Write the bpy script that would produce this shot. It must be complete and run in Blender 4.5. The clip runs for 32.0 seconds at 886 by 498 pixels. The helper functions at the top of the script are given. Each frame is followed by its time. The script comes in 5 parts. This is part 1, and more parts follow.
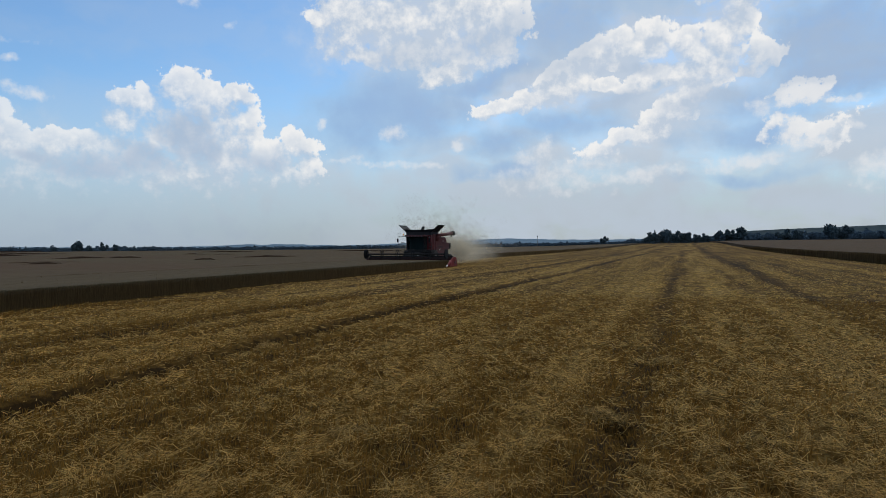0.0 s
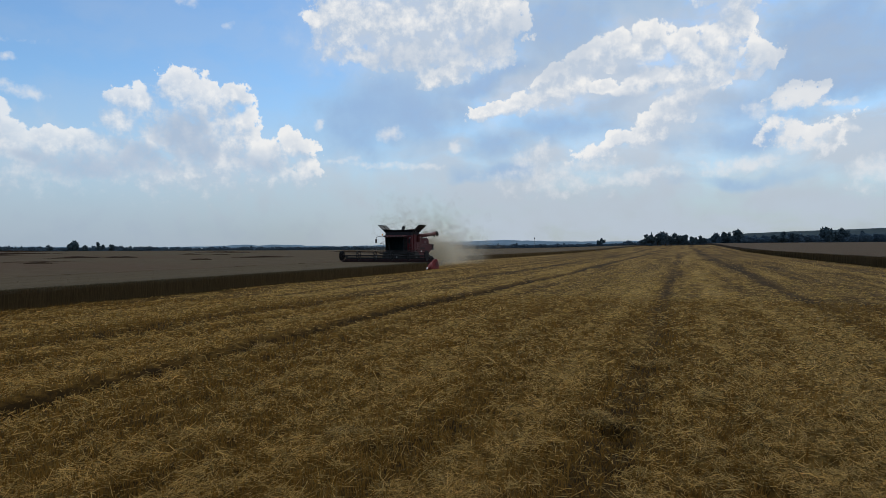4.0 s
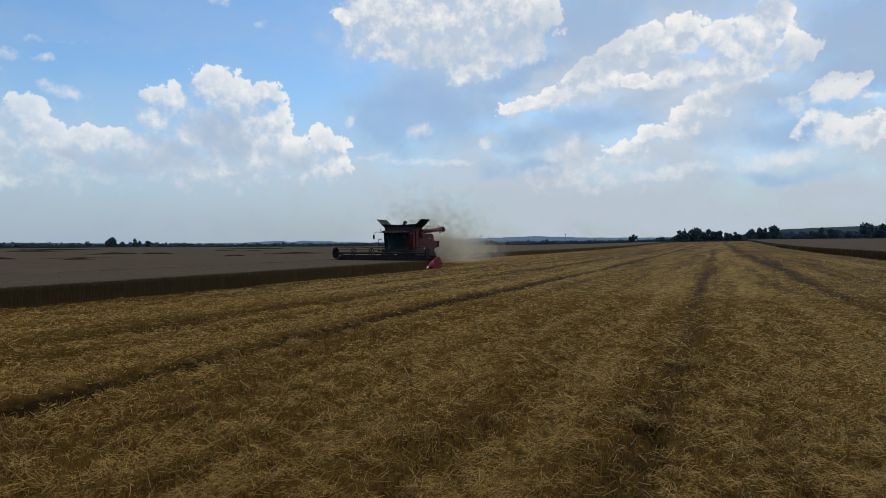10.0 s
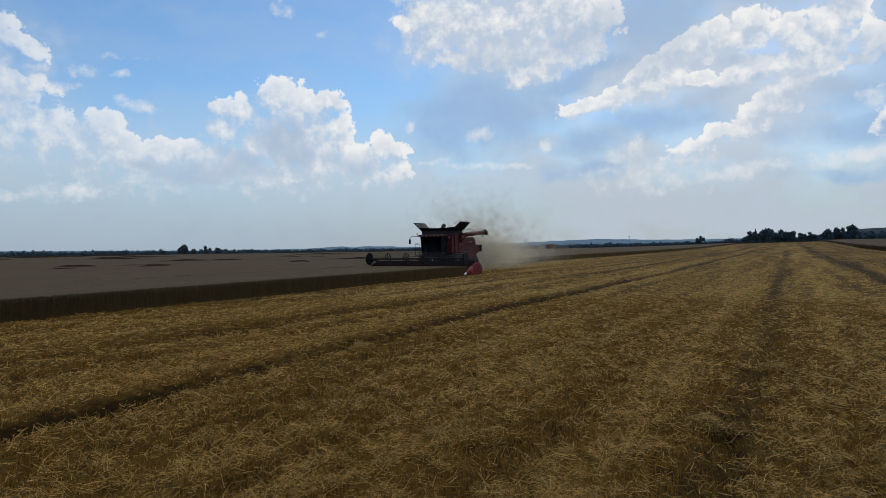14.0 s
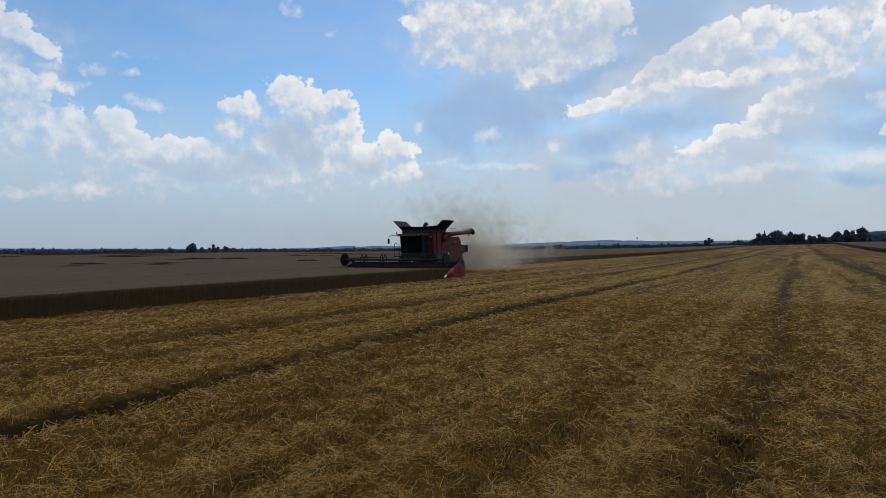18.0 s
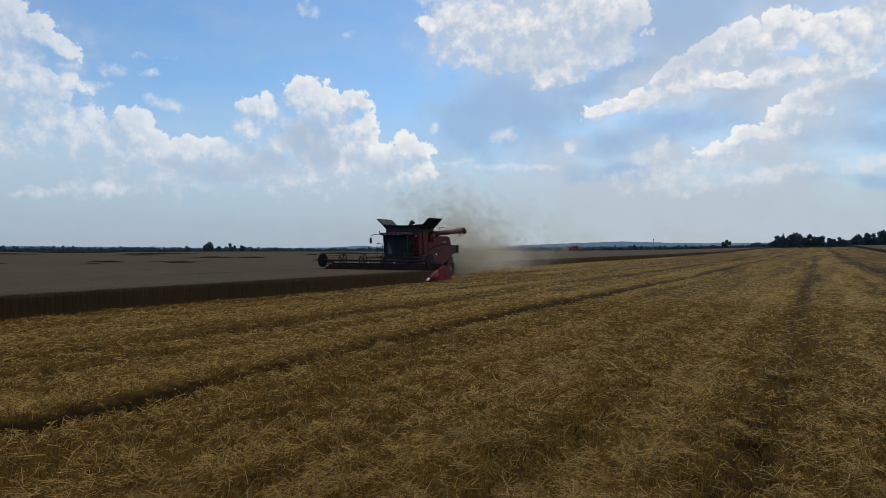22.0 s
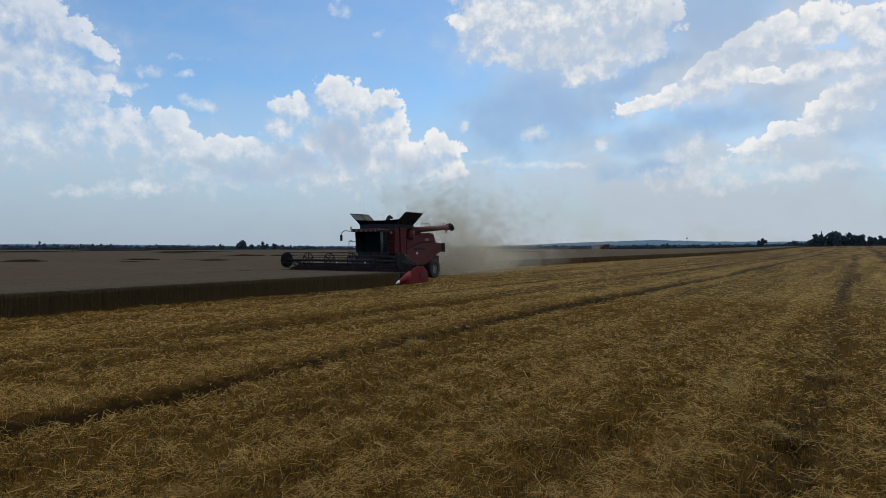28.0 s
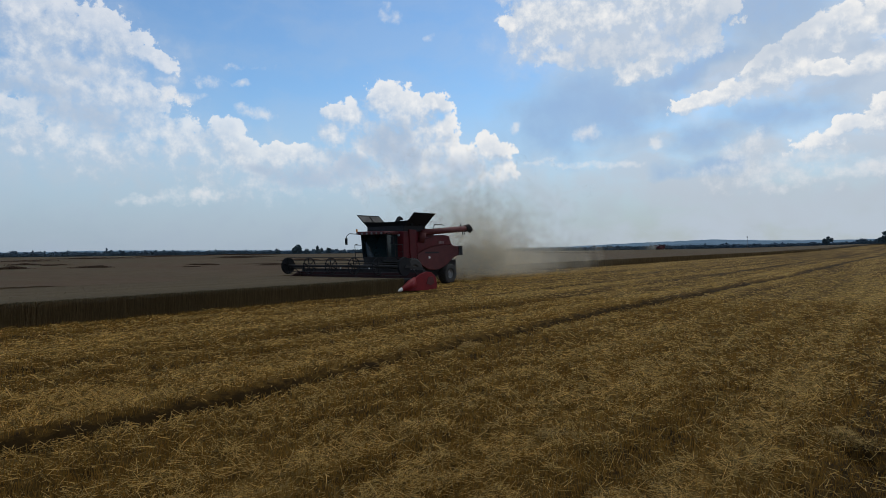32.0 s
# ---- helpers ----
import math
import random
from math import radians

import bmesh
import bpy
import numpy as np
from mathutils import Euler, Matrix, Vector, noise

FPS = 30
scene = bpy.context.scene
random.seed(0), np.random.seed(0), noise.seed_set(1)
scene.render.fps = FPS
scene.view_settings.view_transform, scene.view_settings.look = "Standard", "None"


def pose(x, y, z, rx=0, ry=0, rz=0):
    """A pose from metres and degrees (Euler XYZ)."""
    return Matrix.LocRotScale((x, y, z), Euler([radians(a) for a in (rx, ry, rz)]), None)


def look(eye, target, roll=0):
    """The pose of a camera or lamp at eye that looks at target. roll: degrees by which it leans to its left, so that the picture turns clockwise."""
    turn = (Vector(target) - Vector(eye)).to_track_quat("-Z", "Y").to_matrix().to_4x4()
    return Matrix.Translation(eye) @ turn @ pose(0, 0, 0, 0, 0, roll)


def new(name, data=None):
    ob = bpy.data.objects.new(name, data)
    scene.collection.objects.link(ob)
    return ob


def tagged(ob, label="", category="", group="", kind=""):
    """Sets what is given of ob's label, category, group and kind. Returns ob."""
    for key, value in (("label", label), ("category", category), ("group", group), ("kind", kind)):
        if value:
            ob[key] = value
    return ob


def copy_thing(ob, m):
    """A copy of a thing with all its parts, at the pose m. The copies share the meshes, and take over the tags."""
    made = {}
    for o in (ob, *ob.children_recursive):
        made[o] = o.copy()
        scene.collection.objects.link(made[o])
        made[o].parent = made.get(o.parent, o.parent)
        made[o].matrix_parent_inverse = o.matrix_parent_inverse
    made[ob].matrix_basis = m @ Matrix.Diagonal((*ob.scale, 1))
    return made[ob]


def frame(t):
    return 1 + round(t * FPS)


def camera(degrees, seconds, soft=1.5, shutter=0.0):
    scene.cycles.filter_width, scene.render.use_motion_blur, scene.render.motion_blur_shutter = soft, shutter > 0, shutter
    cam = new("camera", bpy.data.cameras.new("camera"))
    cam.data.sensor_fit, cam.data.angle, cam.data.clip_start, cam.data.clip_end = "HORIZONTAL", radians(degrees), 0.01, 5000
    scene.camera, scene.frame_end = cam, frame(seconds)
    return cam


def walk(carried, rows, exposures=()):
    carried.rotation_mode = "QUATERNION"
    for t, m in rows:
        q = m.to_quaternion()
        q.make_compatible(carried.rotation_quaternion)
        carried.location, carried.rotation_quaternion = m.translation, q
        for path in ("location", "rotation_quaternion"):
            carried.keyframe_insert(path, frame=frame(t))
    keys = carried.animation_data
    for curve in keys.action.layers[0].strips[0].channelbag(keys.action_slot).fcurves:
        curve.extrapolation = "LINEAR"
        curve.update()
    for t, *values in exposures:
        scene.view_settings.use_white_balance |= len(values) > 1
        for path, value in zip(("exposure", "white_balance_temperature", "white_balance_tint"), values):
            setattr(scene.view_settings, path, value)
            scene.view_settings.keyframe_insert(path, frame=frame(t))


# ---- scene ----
# Plan: the rows of the stubble run along +y; x is across them. The camera stands in the cut strip and turns to follow a combine harvester.
EYE = 2.53
EDGE = -25.0        # edge of the standing wheat before the cut
CUT = -35.4         # its edge behind the harvester
RIGHT = 21.3        # the wheat on the other side of the strip
WHEAT = 0.85
cam = camera(65.5, 32.0, 0.85)
walk(cam, [
    (0, pose(0.096, -0.034, 2.541, 89.65, 0.33, 19.47)),
    (0.5, pose(0.085, -0.038, 2.538, 89.23, 0.35, 20.06)),
    (1, pose(0.072, -0.034, 2.535, 88.58, 0.18, 20.32)),
    (1.5, pose(0.075, -0.018, 2.543, 88.14, 0.17, 19.21)),
    (2, pose(0.087, -0.020, 2.539, 88.40, 0.29, 19.24)),
    (2.5, pose(0.091, -0.016, 2.535, 89.15, 0.23, 18.49)),
    (3, pose(0.073, -0.017, 2.555, 89.43, -0.03, 18.77)),
    (3.5, pose(0.090, -0.030, 2.539, 89.85, -0.00, 18.97)),
    (5.5, pose(0.087, -0.023, 2.541, 89.16, 0.09, 19.81)),
    (6, pose(0.086, -0.015, 2.542, 89.32, -0.08, 19.47)),
    (6.5, pose(0.085, -0.022, 2.545, 89.65, -0.03, 19.58)),
    (7, pose(0.076, -0.025, 2.548, 89.72, -0.17, 19.78)),
    (7.5, pose(0.077, -0.014, 2.546, 89.97, -0.23, 20.09)),
    (8, pose(0.074, -0.019, 2.546, 89.84, -0.40, 20.41)),
    (8.5, pose(0.074, -0.014, 2.544, 89.68, -0.34, 20.53)),
    (9, pose(0.072, -0.029, 2.542, 89.27, -0.25, 20.72)),
    (9.5, pose(0.075, -0.030, 2.545, 89.22, -0.02, 20.90)),
    (10, pose(0.069, -0.028, 2.541, 89.45, 0.10, 21.71)),
    (10.5, pose(0.074, -0.004, 2.525, 89.28, 0.16, 23.34)),
    (11, pose(0.059, -0.001, 2.527, 89.31, 0.09, 23.38)),
    (11.5, pose(0.064, -0.008, 2.533, 89.41, 0.31, 22.85)),
    (12, pose(0.054, 0.019, 2.533, 88.73, 2.05, 23.28)),
    (12.5, pose(0.014, 0.034, 2.515, 89.27, -0.23, 24.69)),
    (13, pose(-0.016, 0.024, 2.532, 90.25, -1.48, 25.94)),
    (13.5, pose(-0.025, 0.029, 2.527, 90.20, 0.50, 26.52)),
    (14, pose(-0.025, 0.031, 2.518, 89.83, 0.70, 26.77)),
    (14.5, pose(-0.022, 0.018, 2.523, 89.98, 0.06, 27.07)),
    (16.5, pose(-0.036, 0.015, 2.526, 89.86, 0.06, 27.68)),
    (17, pose(-0.032, 0.017, 2.516, 89.63, 0.22, 27.29)),
    (17.5, pose(-0.033, 0.020, 2.528, 89.74, 0.34, 27.27)),
    (18, pose(-0.036, 0.019, 2.531, 89.84, 0.33, 27.38)),
    (18.5, pose(-0.042, 0.014, 2.522, 89.70, 0.22, 27.73)),
    (19, pose(-0.031, 0.017, 2.518, 89.88, 0.17, 27.92)),
    (19.5, pose(-0.032, 0.020, 2.529, 90.31, 0.19, 28.10)),
    (20, pose(-0.036, 0.011, 2.527, 90.32, 0.14, 28.32)),
    (20.5, pose(-0.039, 0.021, 2.523, 90.21, 0.01, 28.50)),
    (21, pose(-0.044, 0.022, 2.508, 89.58, 0.00, 28.17)),
    (21.5, pose(-0.049, 0.022, 2.522, 89.74, 0.15, 28.55)),
    (22, pose(-0.047, 0.019, 2.527, 89.88, -0.04, 28.64)),
    (22.5, pose(-0.049, 0.024, 2.521, 89.75, 0.18, 29.07)),
    (23, pose(-0.048, 0.023, 2.516, 89.30, 0.18, 28.75)),
    (23.5, pose(-0.045, 0.026, 2.517, 89.43, 0.42, 29.18)),
    (24, pose(-0.045, 0.022, 2.516, 89.62, 0.33, 29.27)),
    (24.5, pose(-0.051, 0.022, 2.517, 89.49, 0.28, 29.69)),
    (25, pose(-0.043, 0.016, 2.517, 89.61, 0.34, 30.11)),
    (25.5, pose(-0.054, 0.023, 2.517, 89.38, 0.28, 30.10)),
    (27.5, pose(-0.076, -0.003, 2.517, 89.71, 0.01, 31.08)),
    (28, pose(-0.068, 0.004, 2.517, 89.74, -0.09, 31.14)),
    (28.5, pose(-0.071, 0.007, 2.520, 89.80, 0.02, 31.41)),
    (29, pose(-0.066, 0.011, 2.509, 89.61, 0.12, 31.67)),
    (29.5, pose(-0.078, -0.006, 2.516, 89.67, -0.18, 32.02)),
    (30, pose(-0.089, -0.003, 2.518, 89.65, -0.02, 32.34)),
    (30.5, pose(-0.085, -0.011, 2.513, 89.48, 0.02, 32.94)),
    (31, pose(-0.082, -0.018, 2.515, 89.53, 0.07, 33.55)),
    (31.5, pose(-0.091, -0.017, 2.525, 89.61, 0.18, 34.42)),
    (32, pose(-0.106, -0.031, 2.522, 89.96, 0.56, 35.47)),
])

# ---------------------------------------------------------------- sky and sun
SUN_AZ, SUN_EL = 10.0, 52.0

WHITE = dict(
    tower=[(-40.3, 11.9, 1.73, 1.68, 0, 1), (-38.1, 10.9, 2.20, 1.63, 0, 1), (-35.8, 11.9, 1.21, 0.95, 0, 1), (-43.6, 10.9, 1.80, 1.24, 0, 1), (-44.5, 9.4, 1.39, 1.07, 0, 1), (-39.2, 8.7, 3.96, 3.45, 0, 0.9), (-36.7, 6.7, 3.65, 2.21, 0, 0.8), (-41.5, 5.9, 4.86, 2.07, 0, 0.6), (-31.3, 8.1, 1.44, 1.08, 0, 1), (-33.3, 7.2, 2.13, 1.08, 0, 0.8), (-35.2, 9.1, 1.13, 1.85, 0, 1), (-32.5, 6.2, 2.68, 1.35, 0, 0.5)],
    bank=[(-51.9, 7.5, 1.54, 1.48, 0, 1), (-49.0, 7.3, 1.86, 1.12, 0, 1), (-46.7, 7.6, 2.24, 0.98, 0, 1), (-50.1, 5.7, 4.53, 1.68, 0, 0.6), (-45.0, 6.4, 3.26, 1.76, 0, 0.6)],
    upper=[(-29.6, 17.9, 1.09, 0.75, 0, 1), (-26.9, 17.8, 3.14, 2.60, 0, 1), (-23.1, 17.8, 3.97, 3.17, 0, 1), (-18.6, 18.5, 4.45, 3.57, 0, 1), (-15.2, 18.0, 2.80, 3.16, 0, 1), (-25.9, 15.3, 1.95, 0.86, -10, 1), (-22.1, 15.7, 3.04, 1.56, 0, 1), (-18.6, 14.3, 2.91, 1.05, 18, 1), (-15.4, 15.6, 2.80, 1.38, 22, 1), (-20.1, 13.4, 1.22, 0.53, 25, 1), (-22.3, 21.2, 9.36, 2.03, 0, 1)],
    diagonal=[(-15.3, 11.1, 2.15, 0.58, 12, 1), (-12.5, 11.6, 2.22, 0.80, 12, 1), (-10.0, 12.2, 2.19, 0.97, 15, 1), (-8.2, 12.9, 1.17, 0.70, 30, 1), (-6.3, 12.7, 1.51, 0.52, 0, 1), (-9.4, 14.0, 2.50, 0.78, 25, 1), (-7.1, 15.2, 1.88, 1.02, 25, 1), (-5.2, 15.8, 1.58, 1.01, 20, 1), (-2.3, 16.3, 1.62, 1.15, 0, 1), (0.0, 15.3, 1.50, 1.23, 0, 1), (-3.3, 15.1, 1.99, 0.84, 0, 1), (1.2, 14.4, 0.82, 0.74, 0, 1), (-5.5, 14.0, 0.62, 0.51, 0, 1)],
    second=[(-3.1, 13.0, 1.98, 0.77, 15, 0.9), (-4.4, 12.3, 1.05, 0.52, 0, 1), (-0.6, 13.2, 2.18, 0.75, 15, 0.9), (1.6, 13.4, 2.45, 0.99, 25, 1)],
    column=[(2.9, 15.2, 1.44, 1.69, 0, 1), (4.0, 16.8, 1.10, 1.81, 0, 1), (5.3, 14.1, 1.39, 1.12, 0, 1), (4.2, 12.9, 0.86, 0.57, 0, 1), (3.5, 19.1, 2.38, 1.53, 0, 1), (0.7, 11.7, 2.56, 0.93, 22, 1), (-1.4, 10.1, 2.12, 1.03, 20, 1), (-2.6, 8.9, 2.06, 0.79, 15, 0.9), (-4.5, 8.6, 1.75, 0.58, 12, 0.8), (-6.6, 7.7, 1.87, 0.58, 12, 0.5)],
    leftbank=[(-66.7, 15.8, 4.48, 2.42, 0, 0.9), (-61.7, 15.8, 3.49, 1.64, -15, 0.9), (-58.7, 14.7, 2.23, 0.81, -22, 0.9), (-63.9, 13.1, 5.10, 2.35, -10, 0.8), (-61.0, 11.1, 4.42, 2.53, -15, 0.7), (-67.2, 10.3, 1.64, 1.01, 0, 0.9), (-66.5, 8.5, 2.95, 1.65, 0, 0.7), (-62.3, 7.7, 2.81, 1.73, 0, 0.6), (-53.0, 9.1, 1.54, 1.31, 0, 0.8), (-55.8, 8.3, 2.98, 1.64, 0, 0.6), (-59.1, 8.5, 3.37, 1.77, 0, 0.6)],
    low_heaps=[(8.5, 10.9, 1.75, 0.68, 0, 0.28), (7.4, 8.5, 0.97, 0.98, 0, 0.20), (8.5, 7.5, 1.53, 0.69, 0, 0.20), (9.9, 8.3, 1.42, 0.56, 15, 0.19)],
)
WISPS = dict(
    low=[(8.5, 10.9, 1.68, 0.64, 0, 1), (11.0, 10.3, 1.39, 0.27, 0, 0.5), (7.4, 8.5, 0.97, 1.06, 0, 0.7), (8.5, 7.5, 1.53, 0.73, 0, 0.7), (9.9, 8.3, 1.42, 0.60, 15, 0.6), (11.4, 8.4, 0.90, 0.35, -10, 0.5), (4.9, 6.2, 2.25, 0.59, 0, 0.6), (2.5, 6.0, 2.01, 0.60, 0, 0.4), (5.3, 10.3, 0.85, 0.62, 0, 0.5), (-11.6, 7.2, 1.29, 1.37, -30, 0.4), (-3.2, 5.4, 3.02, 0.54, 10, 0.45), (-27.5, 7.0, 1.84, 0.27, 5, 0.45), (-23.1, 6.6, 3.74, 0.28, -3, 0.45), (-23.4, 9.2, 1.03, 0.64, 20, 0.35), (-18.2, 8.2, 0.56, 0.41, 0, 0.4), (-29.4, 9.8, 0.41, 0.49, 0, 0.5), (-9.4, 5.6, 5.00, 1.37, 0, 0.3), (13.0, 5.1, 2.00, 1.18, 0, 0.4)],
    scraps=[(-56.5, 11.8, 1.89, 0.42, 3, 0.5), (-54.0, 13.1, 0.93, 0.34, 0, 0.3), (-51.8, 13.1, 0.78, 0.30, 0, 0.4), (-50.7, 10.9, 1.58, 0.48, -8, 0.5), (-57.4, 12.9, 1.05, 0.29, 10, 0.4), (-55.2, 4.3, 2.50, 0.62, 0, 0.35), (-58.9, 3.8, 1.67, 0.34, 0, 0.3), (-39.5, 18.9, 0.84, 0.63, 0, 0.3), (-36.4, 17.0, 0.42, 0.34, 0, 0.5), (-51.5, 14.3, 1.30, 0.21, 0, 0.2)],
)
SHEETS = dict(
    sheets=[(-9.4, 13.3, 9.54, 2.62, 20, 0.9), (1.9, 12.5, 6.09, 4.57, 0, 0.9), (-2.7, 8.1, 8.59, 2.64, 10, 0.8), (-19.1, 16.6, 9.38, 4.08, 0, 0.8), (-9.4, 4.3, 13.64, 2.30, 0, 0.7), (8.1, 6.6, 5.89, 2.87, 0, 0.8), (-29.8, 5.3, 9.10, 1.83, 0, 0.7), (-37.8, 6.0, 5.09, 3.08, 0, 0.6)],
    left_sheets=[(-63.9, 12.1, 6.92, 5.13, -15, 0.7), (-61.0, 7.8, 8.45, 2.91, 0, 0.6), (-52.0, 6.9, 5.63, 2.00, 0, 0.5)],
)
SHADE = dict(
    shade_mid=[(-26.1, 10.1, 4.2, 2.24, 0, 0.9), (-21.9, 11.5, 3.8, 2.45, 0, 0.9), (-14.5, 8.3, 2.8, 1.00, 0, 0.8), (-9.4, 9.5, 4.0, 1.07, 0, 0.8), (-15.8, 13.3, 3.7, 0.62, 20, 0.9), (-14.9, 6.1, 2.8, 0.51, 0, 0.8), (-1.4, 13.4, 2.9, 0.50, 10, 0.6)],
    shade_right=[(-10.0, 17.4, 3.8, 1.87, 15, 0.9), (9.9, 14.8, 4.7, 2.26, 0, 1), (11.3, 12.1, 4.0, 1.38, 0, 1.2), (3.5, 10.5, 3.1, 1.49, 20, 0.7), (3.9, 8.1, 3.8, 0.84, 0, 0.9), (4.7, 5.1, 3.4, 0.38, 0, 0.6), (8.1, 9.5, 2.2, 0.81, 0, 0.6), (-3.6, 18.8, 3.4, 1.00, 0, 0.6)]
)

CORE = dict(
    tower_core=[(-40.0, 9.0, 1.5, 1.2, 0, 1.2), (-38.4, 7.4, 1.2, 0.9, 0, 1), (-43.0, 6.6, 2.2, 0.7, 0, 0.9), (-46.9, 6.0, 2.6, 0.8, 0, 0.8), (-50.1, 6.7, 1.1, 0.4, 0, 0.7), (-34.5, 6.8, 1.6, 0.6, 0, 0.6)],
    upper_core=[(-14.9, 16.5, 2.8, 0.94, 20, 0.8), (-10.0, 16.7, 3.4, 1.60, 15, 1), (-11.2, 14.3, 3.2, 0.69, 20, 0.9), (-22.4, 15.5, 2.8, 0.95, 0, 0.6)],
    band_core=[(-3.6, 14.1, 2.6, 0.38, 5, 0.8), (1.5, 11.4, 2.4, 0.59, 15, 0.9), (9.9, 13.4, 4.1, 1.84, 0, 1), (-5.8, 11.3, 2.6, 0.61, 10, 0.8), (6.2, 11.7, 1.5, 0.81, 0, 0.7), (3.1, 13.2, 1.2, 0.33, 0, 0.6)],
    bank_core=[(-66.1, 11.9, 2.5, 0.54, -8, 0.6), (-62.5, 10.0, 3.1, 0.65, -8, 0.7), (-63.9, 13.6, 2.2, 0.39, -10, 0.5)]
)


def make_world():
    w = bpy.data.worlds.new("sky")
    scene.world = w
    w.use_nodes = True
    w.cycles.sampling_method, w.cycles.sample_map_resolution = "MANUAL", 256
    nt = w.node_tree
    N, L = nt.nodes, nt.links
    N.clear()

    def node(kind, **kw):
        n = N.new(kind)
        for k, v in kw.items():
            if k == "op":
                n.operation = v
        return n

    def put(sock, v):
        if isinstance(v, bpy.types.NodeSocket):
            L.new(v, sock)
        else:
            sock.default_value = v

    def m(op, a, b=0.0, c=0.0, clamp=False):
        n = node("ShaderNodeMath", op=op)
        n.use_clamp = clamp
        put(n.inputs[0], a), put(n.inputs[1], b), put(n.inputs[2], c)
        return n.outputs[0]

    def vm(op, a, b=(0, 0, 0), out=0):
        n = node("ShaderNodeVectorMath", op=op)
        put(n.inputs[0], a), put(n.inputs[1], b)
        return n.outputs[out]

    def mix(f, a, b):
        n = node("ShaderNodeMix")
        n.data_type = "RGBA"
        put(n.inputs[0], f), put(n.inputs[6], a), put(n.inputs[7], b)
        return n.outputs[2]

    def ease(v, lo, hi):
        n = node("ShaderNodeMapRange")
        n.interpolation_type = "SMOOTHSTEP"
        put(n.inputs[0], v), put(n.inputs[1], lo), put(n.inputs[2], hi)
        return n.outputs[0]

    def fbm(vec, scale, detail=5.0, rough=0.55, colour=False):
        n = node("ShaderNodeTexNoise")
        n.noise_dimensions = "2D"
        put(n.inputs["Vector"], vec)
        n.inputs["Scale"].default_value, n.inputs["Detail"].default_value = scale, detail
        n.inputs["Roughness"].default_value = rough
        return n.outputs[1 if colour else 0]

    d = node("ShaderNodeTexCoord").outputs["Generated"]
    sep = node("ShaderNodeSeparateXYZ")
    L.new(d, sep.inputs[0])
    deg = 57.2958
    az = m("MULTIPLY", m("ARCTAN2", sep.outputs[0], sep.outputs[1]), deg)
    el = m("MULTIPLY", m("ARCSINE", sep.outputs[2]), deg)
    com = node("ShaderNodeCombineXYZ")
    L.new(az, com.inputs[0]), L.new(m("MULTIPLY", el, 1.0), com.inputs[1])
    flat = com.outputs[0]
    soft = vm("SUBTRACT", fbm(flat, 0.16, 4.0, 0.55, True), (0.5, 0.5, 0.5))
    q = vm("ADD", flat, vm("MULTIPLY", soft, (7.0, 3.2, 0.0)))

    def field(groups, vec, least=0.0, wide=1.0, high=1.0, blend=0.45):
        """Heaps of rounded lobes: 1 at a heart, 0 at its rim, below 0 outside."""
        total, count, base = None, 0, vec
        for puffs in groups.values():
            for a, e, rx, ry, turn, weight in puffs:
                if rx * ry < least:
                    continue
                if total is not None and count % 5 == 0:
                    n = node("ShaderNodeVectorMath", op="MULTIPLY_ADD")
                    L.new(total, n.inputs[0]), L.new(base, n.inputs[2])
                    n.inputs[1].default_value = (0, 0, 1e-6)
                    vec = n.outputs[0]
                count += 1
                mp = node("ShaderNodeMapping")
                mp.vector_type = "TEXTURE"
                L.new(vec, mp.inputs[0])
                mp.inputs["Location"].default_value = (a, e, 0)
                mp.inputs["Rotation"].default_value = (0, 0, radians(turn))
                mp.inputs["Scale"].default_value = (rx * wide, ry * high, 1)
                r2 = vm("DOT_PRODUCT", mp.outputs[0], mp.outputs[0], 1)
                one = m("MULTIPLY_ADD", r2, -weight, weight)
                if total is None:
                    total = one
                else:
                    n = node("ShaderNodeMath", op="SMOOTH_MAX")
                    L.new(total, n.inputs[0]), L.new(one, n.inputs[1])
                    n.inputs[2].default_value = blend
                    total = n.outputs[0]
        return m("MAXIMUM", total, -1.5)

    lump = fbm(flat, 0.42, 4.0, 0.5)

    def billow(vec, scale, detail):
        n = node("ShaderNodeTexVoronoi")
        n.voronoi_dimensions, n.feature = "2D", "F1"
        n.normalize = True
        L.new(vec, n.inputs["Vector"])
        n.inputs["Scale"].default_value, n.inputs["Detail"].default_value = scale, detail
        n.inputs["Roughness"].default_value = 0.5
        return m("SUBTRACT", 0.42, n.outputs["Distance"])

    # sunlit cumulus: rounded lobes with a cauliflower edge; mass: the same lobes a little higher up
    shift = vm("SUBTRACT", fbm(flat, 0.5, 4.0, 0.55, True), (0.5, 0.5, 0.5))
    bent = vm("ADD", flat, vm("MULTIPLY", shift, (1.5, 1.1, 0.0)))
    knob = billow(vm("ADD", flat, vm("MULTIPLY", shift, (0.5, 0.4, 0.0))), 0.85, 3.0)
    wisp = m("SUBTRACT", fbm(flat, 0.8, 7.0, 0.6), 0.5)
    lobes = field(WHITE, bent, 0.0, 1.12, 1.12, 0.3)
    mass = field(WHITE, vm("ADD", bent, (0.45, 0.95, 0.0)), 0.6, 1.12, 1.12, 0.4)
    white = m("ADD", lobes, m("ADD", m("MULTIPLY", knob, 1.5), m("MULTIPLY_ADD", wisp, 2.3, m("MULTIPLY", m("SUBTRACT", lump, 0.5), 1.0))))
    upper = ease(m("ADD", m("SUBTRACT", lobes, mass), m("MULTIPLY", wisp, 0.7)), -0.45, 0.75)
    rim = ease(white, 1.15, 0.1)
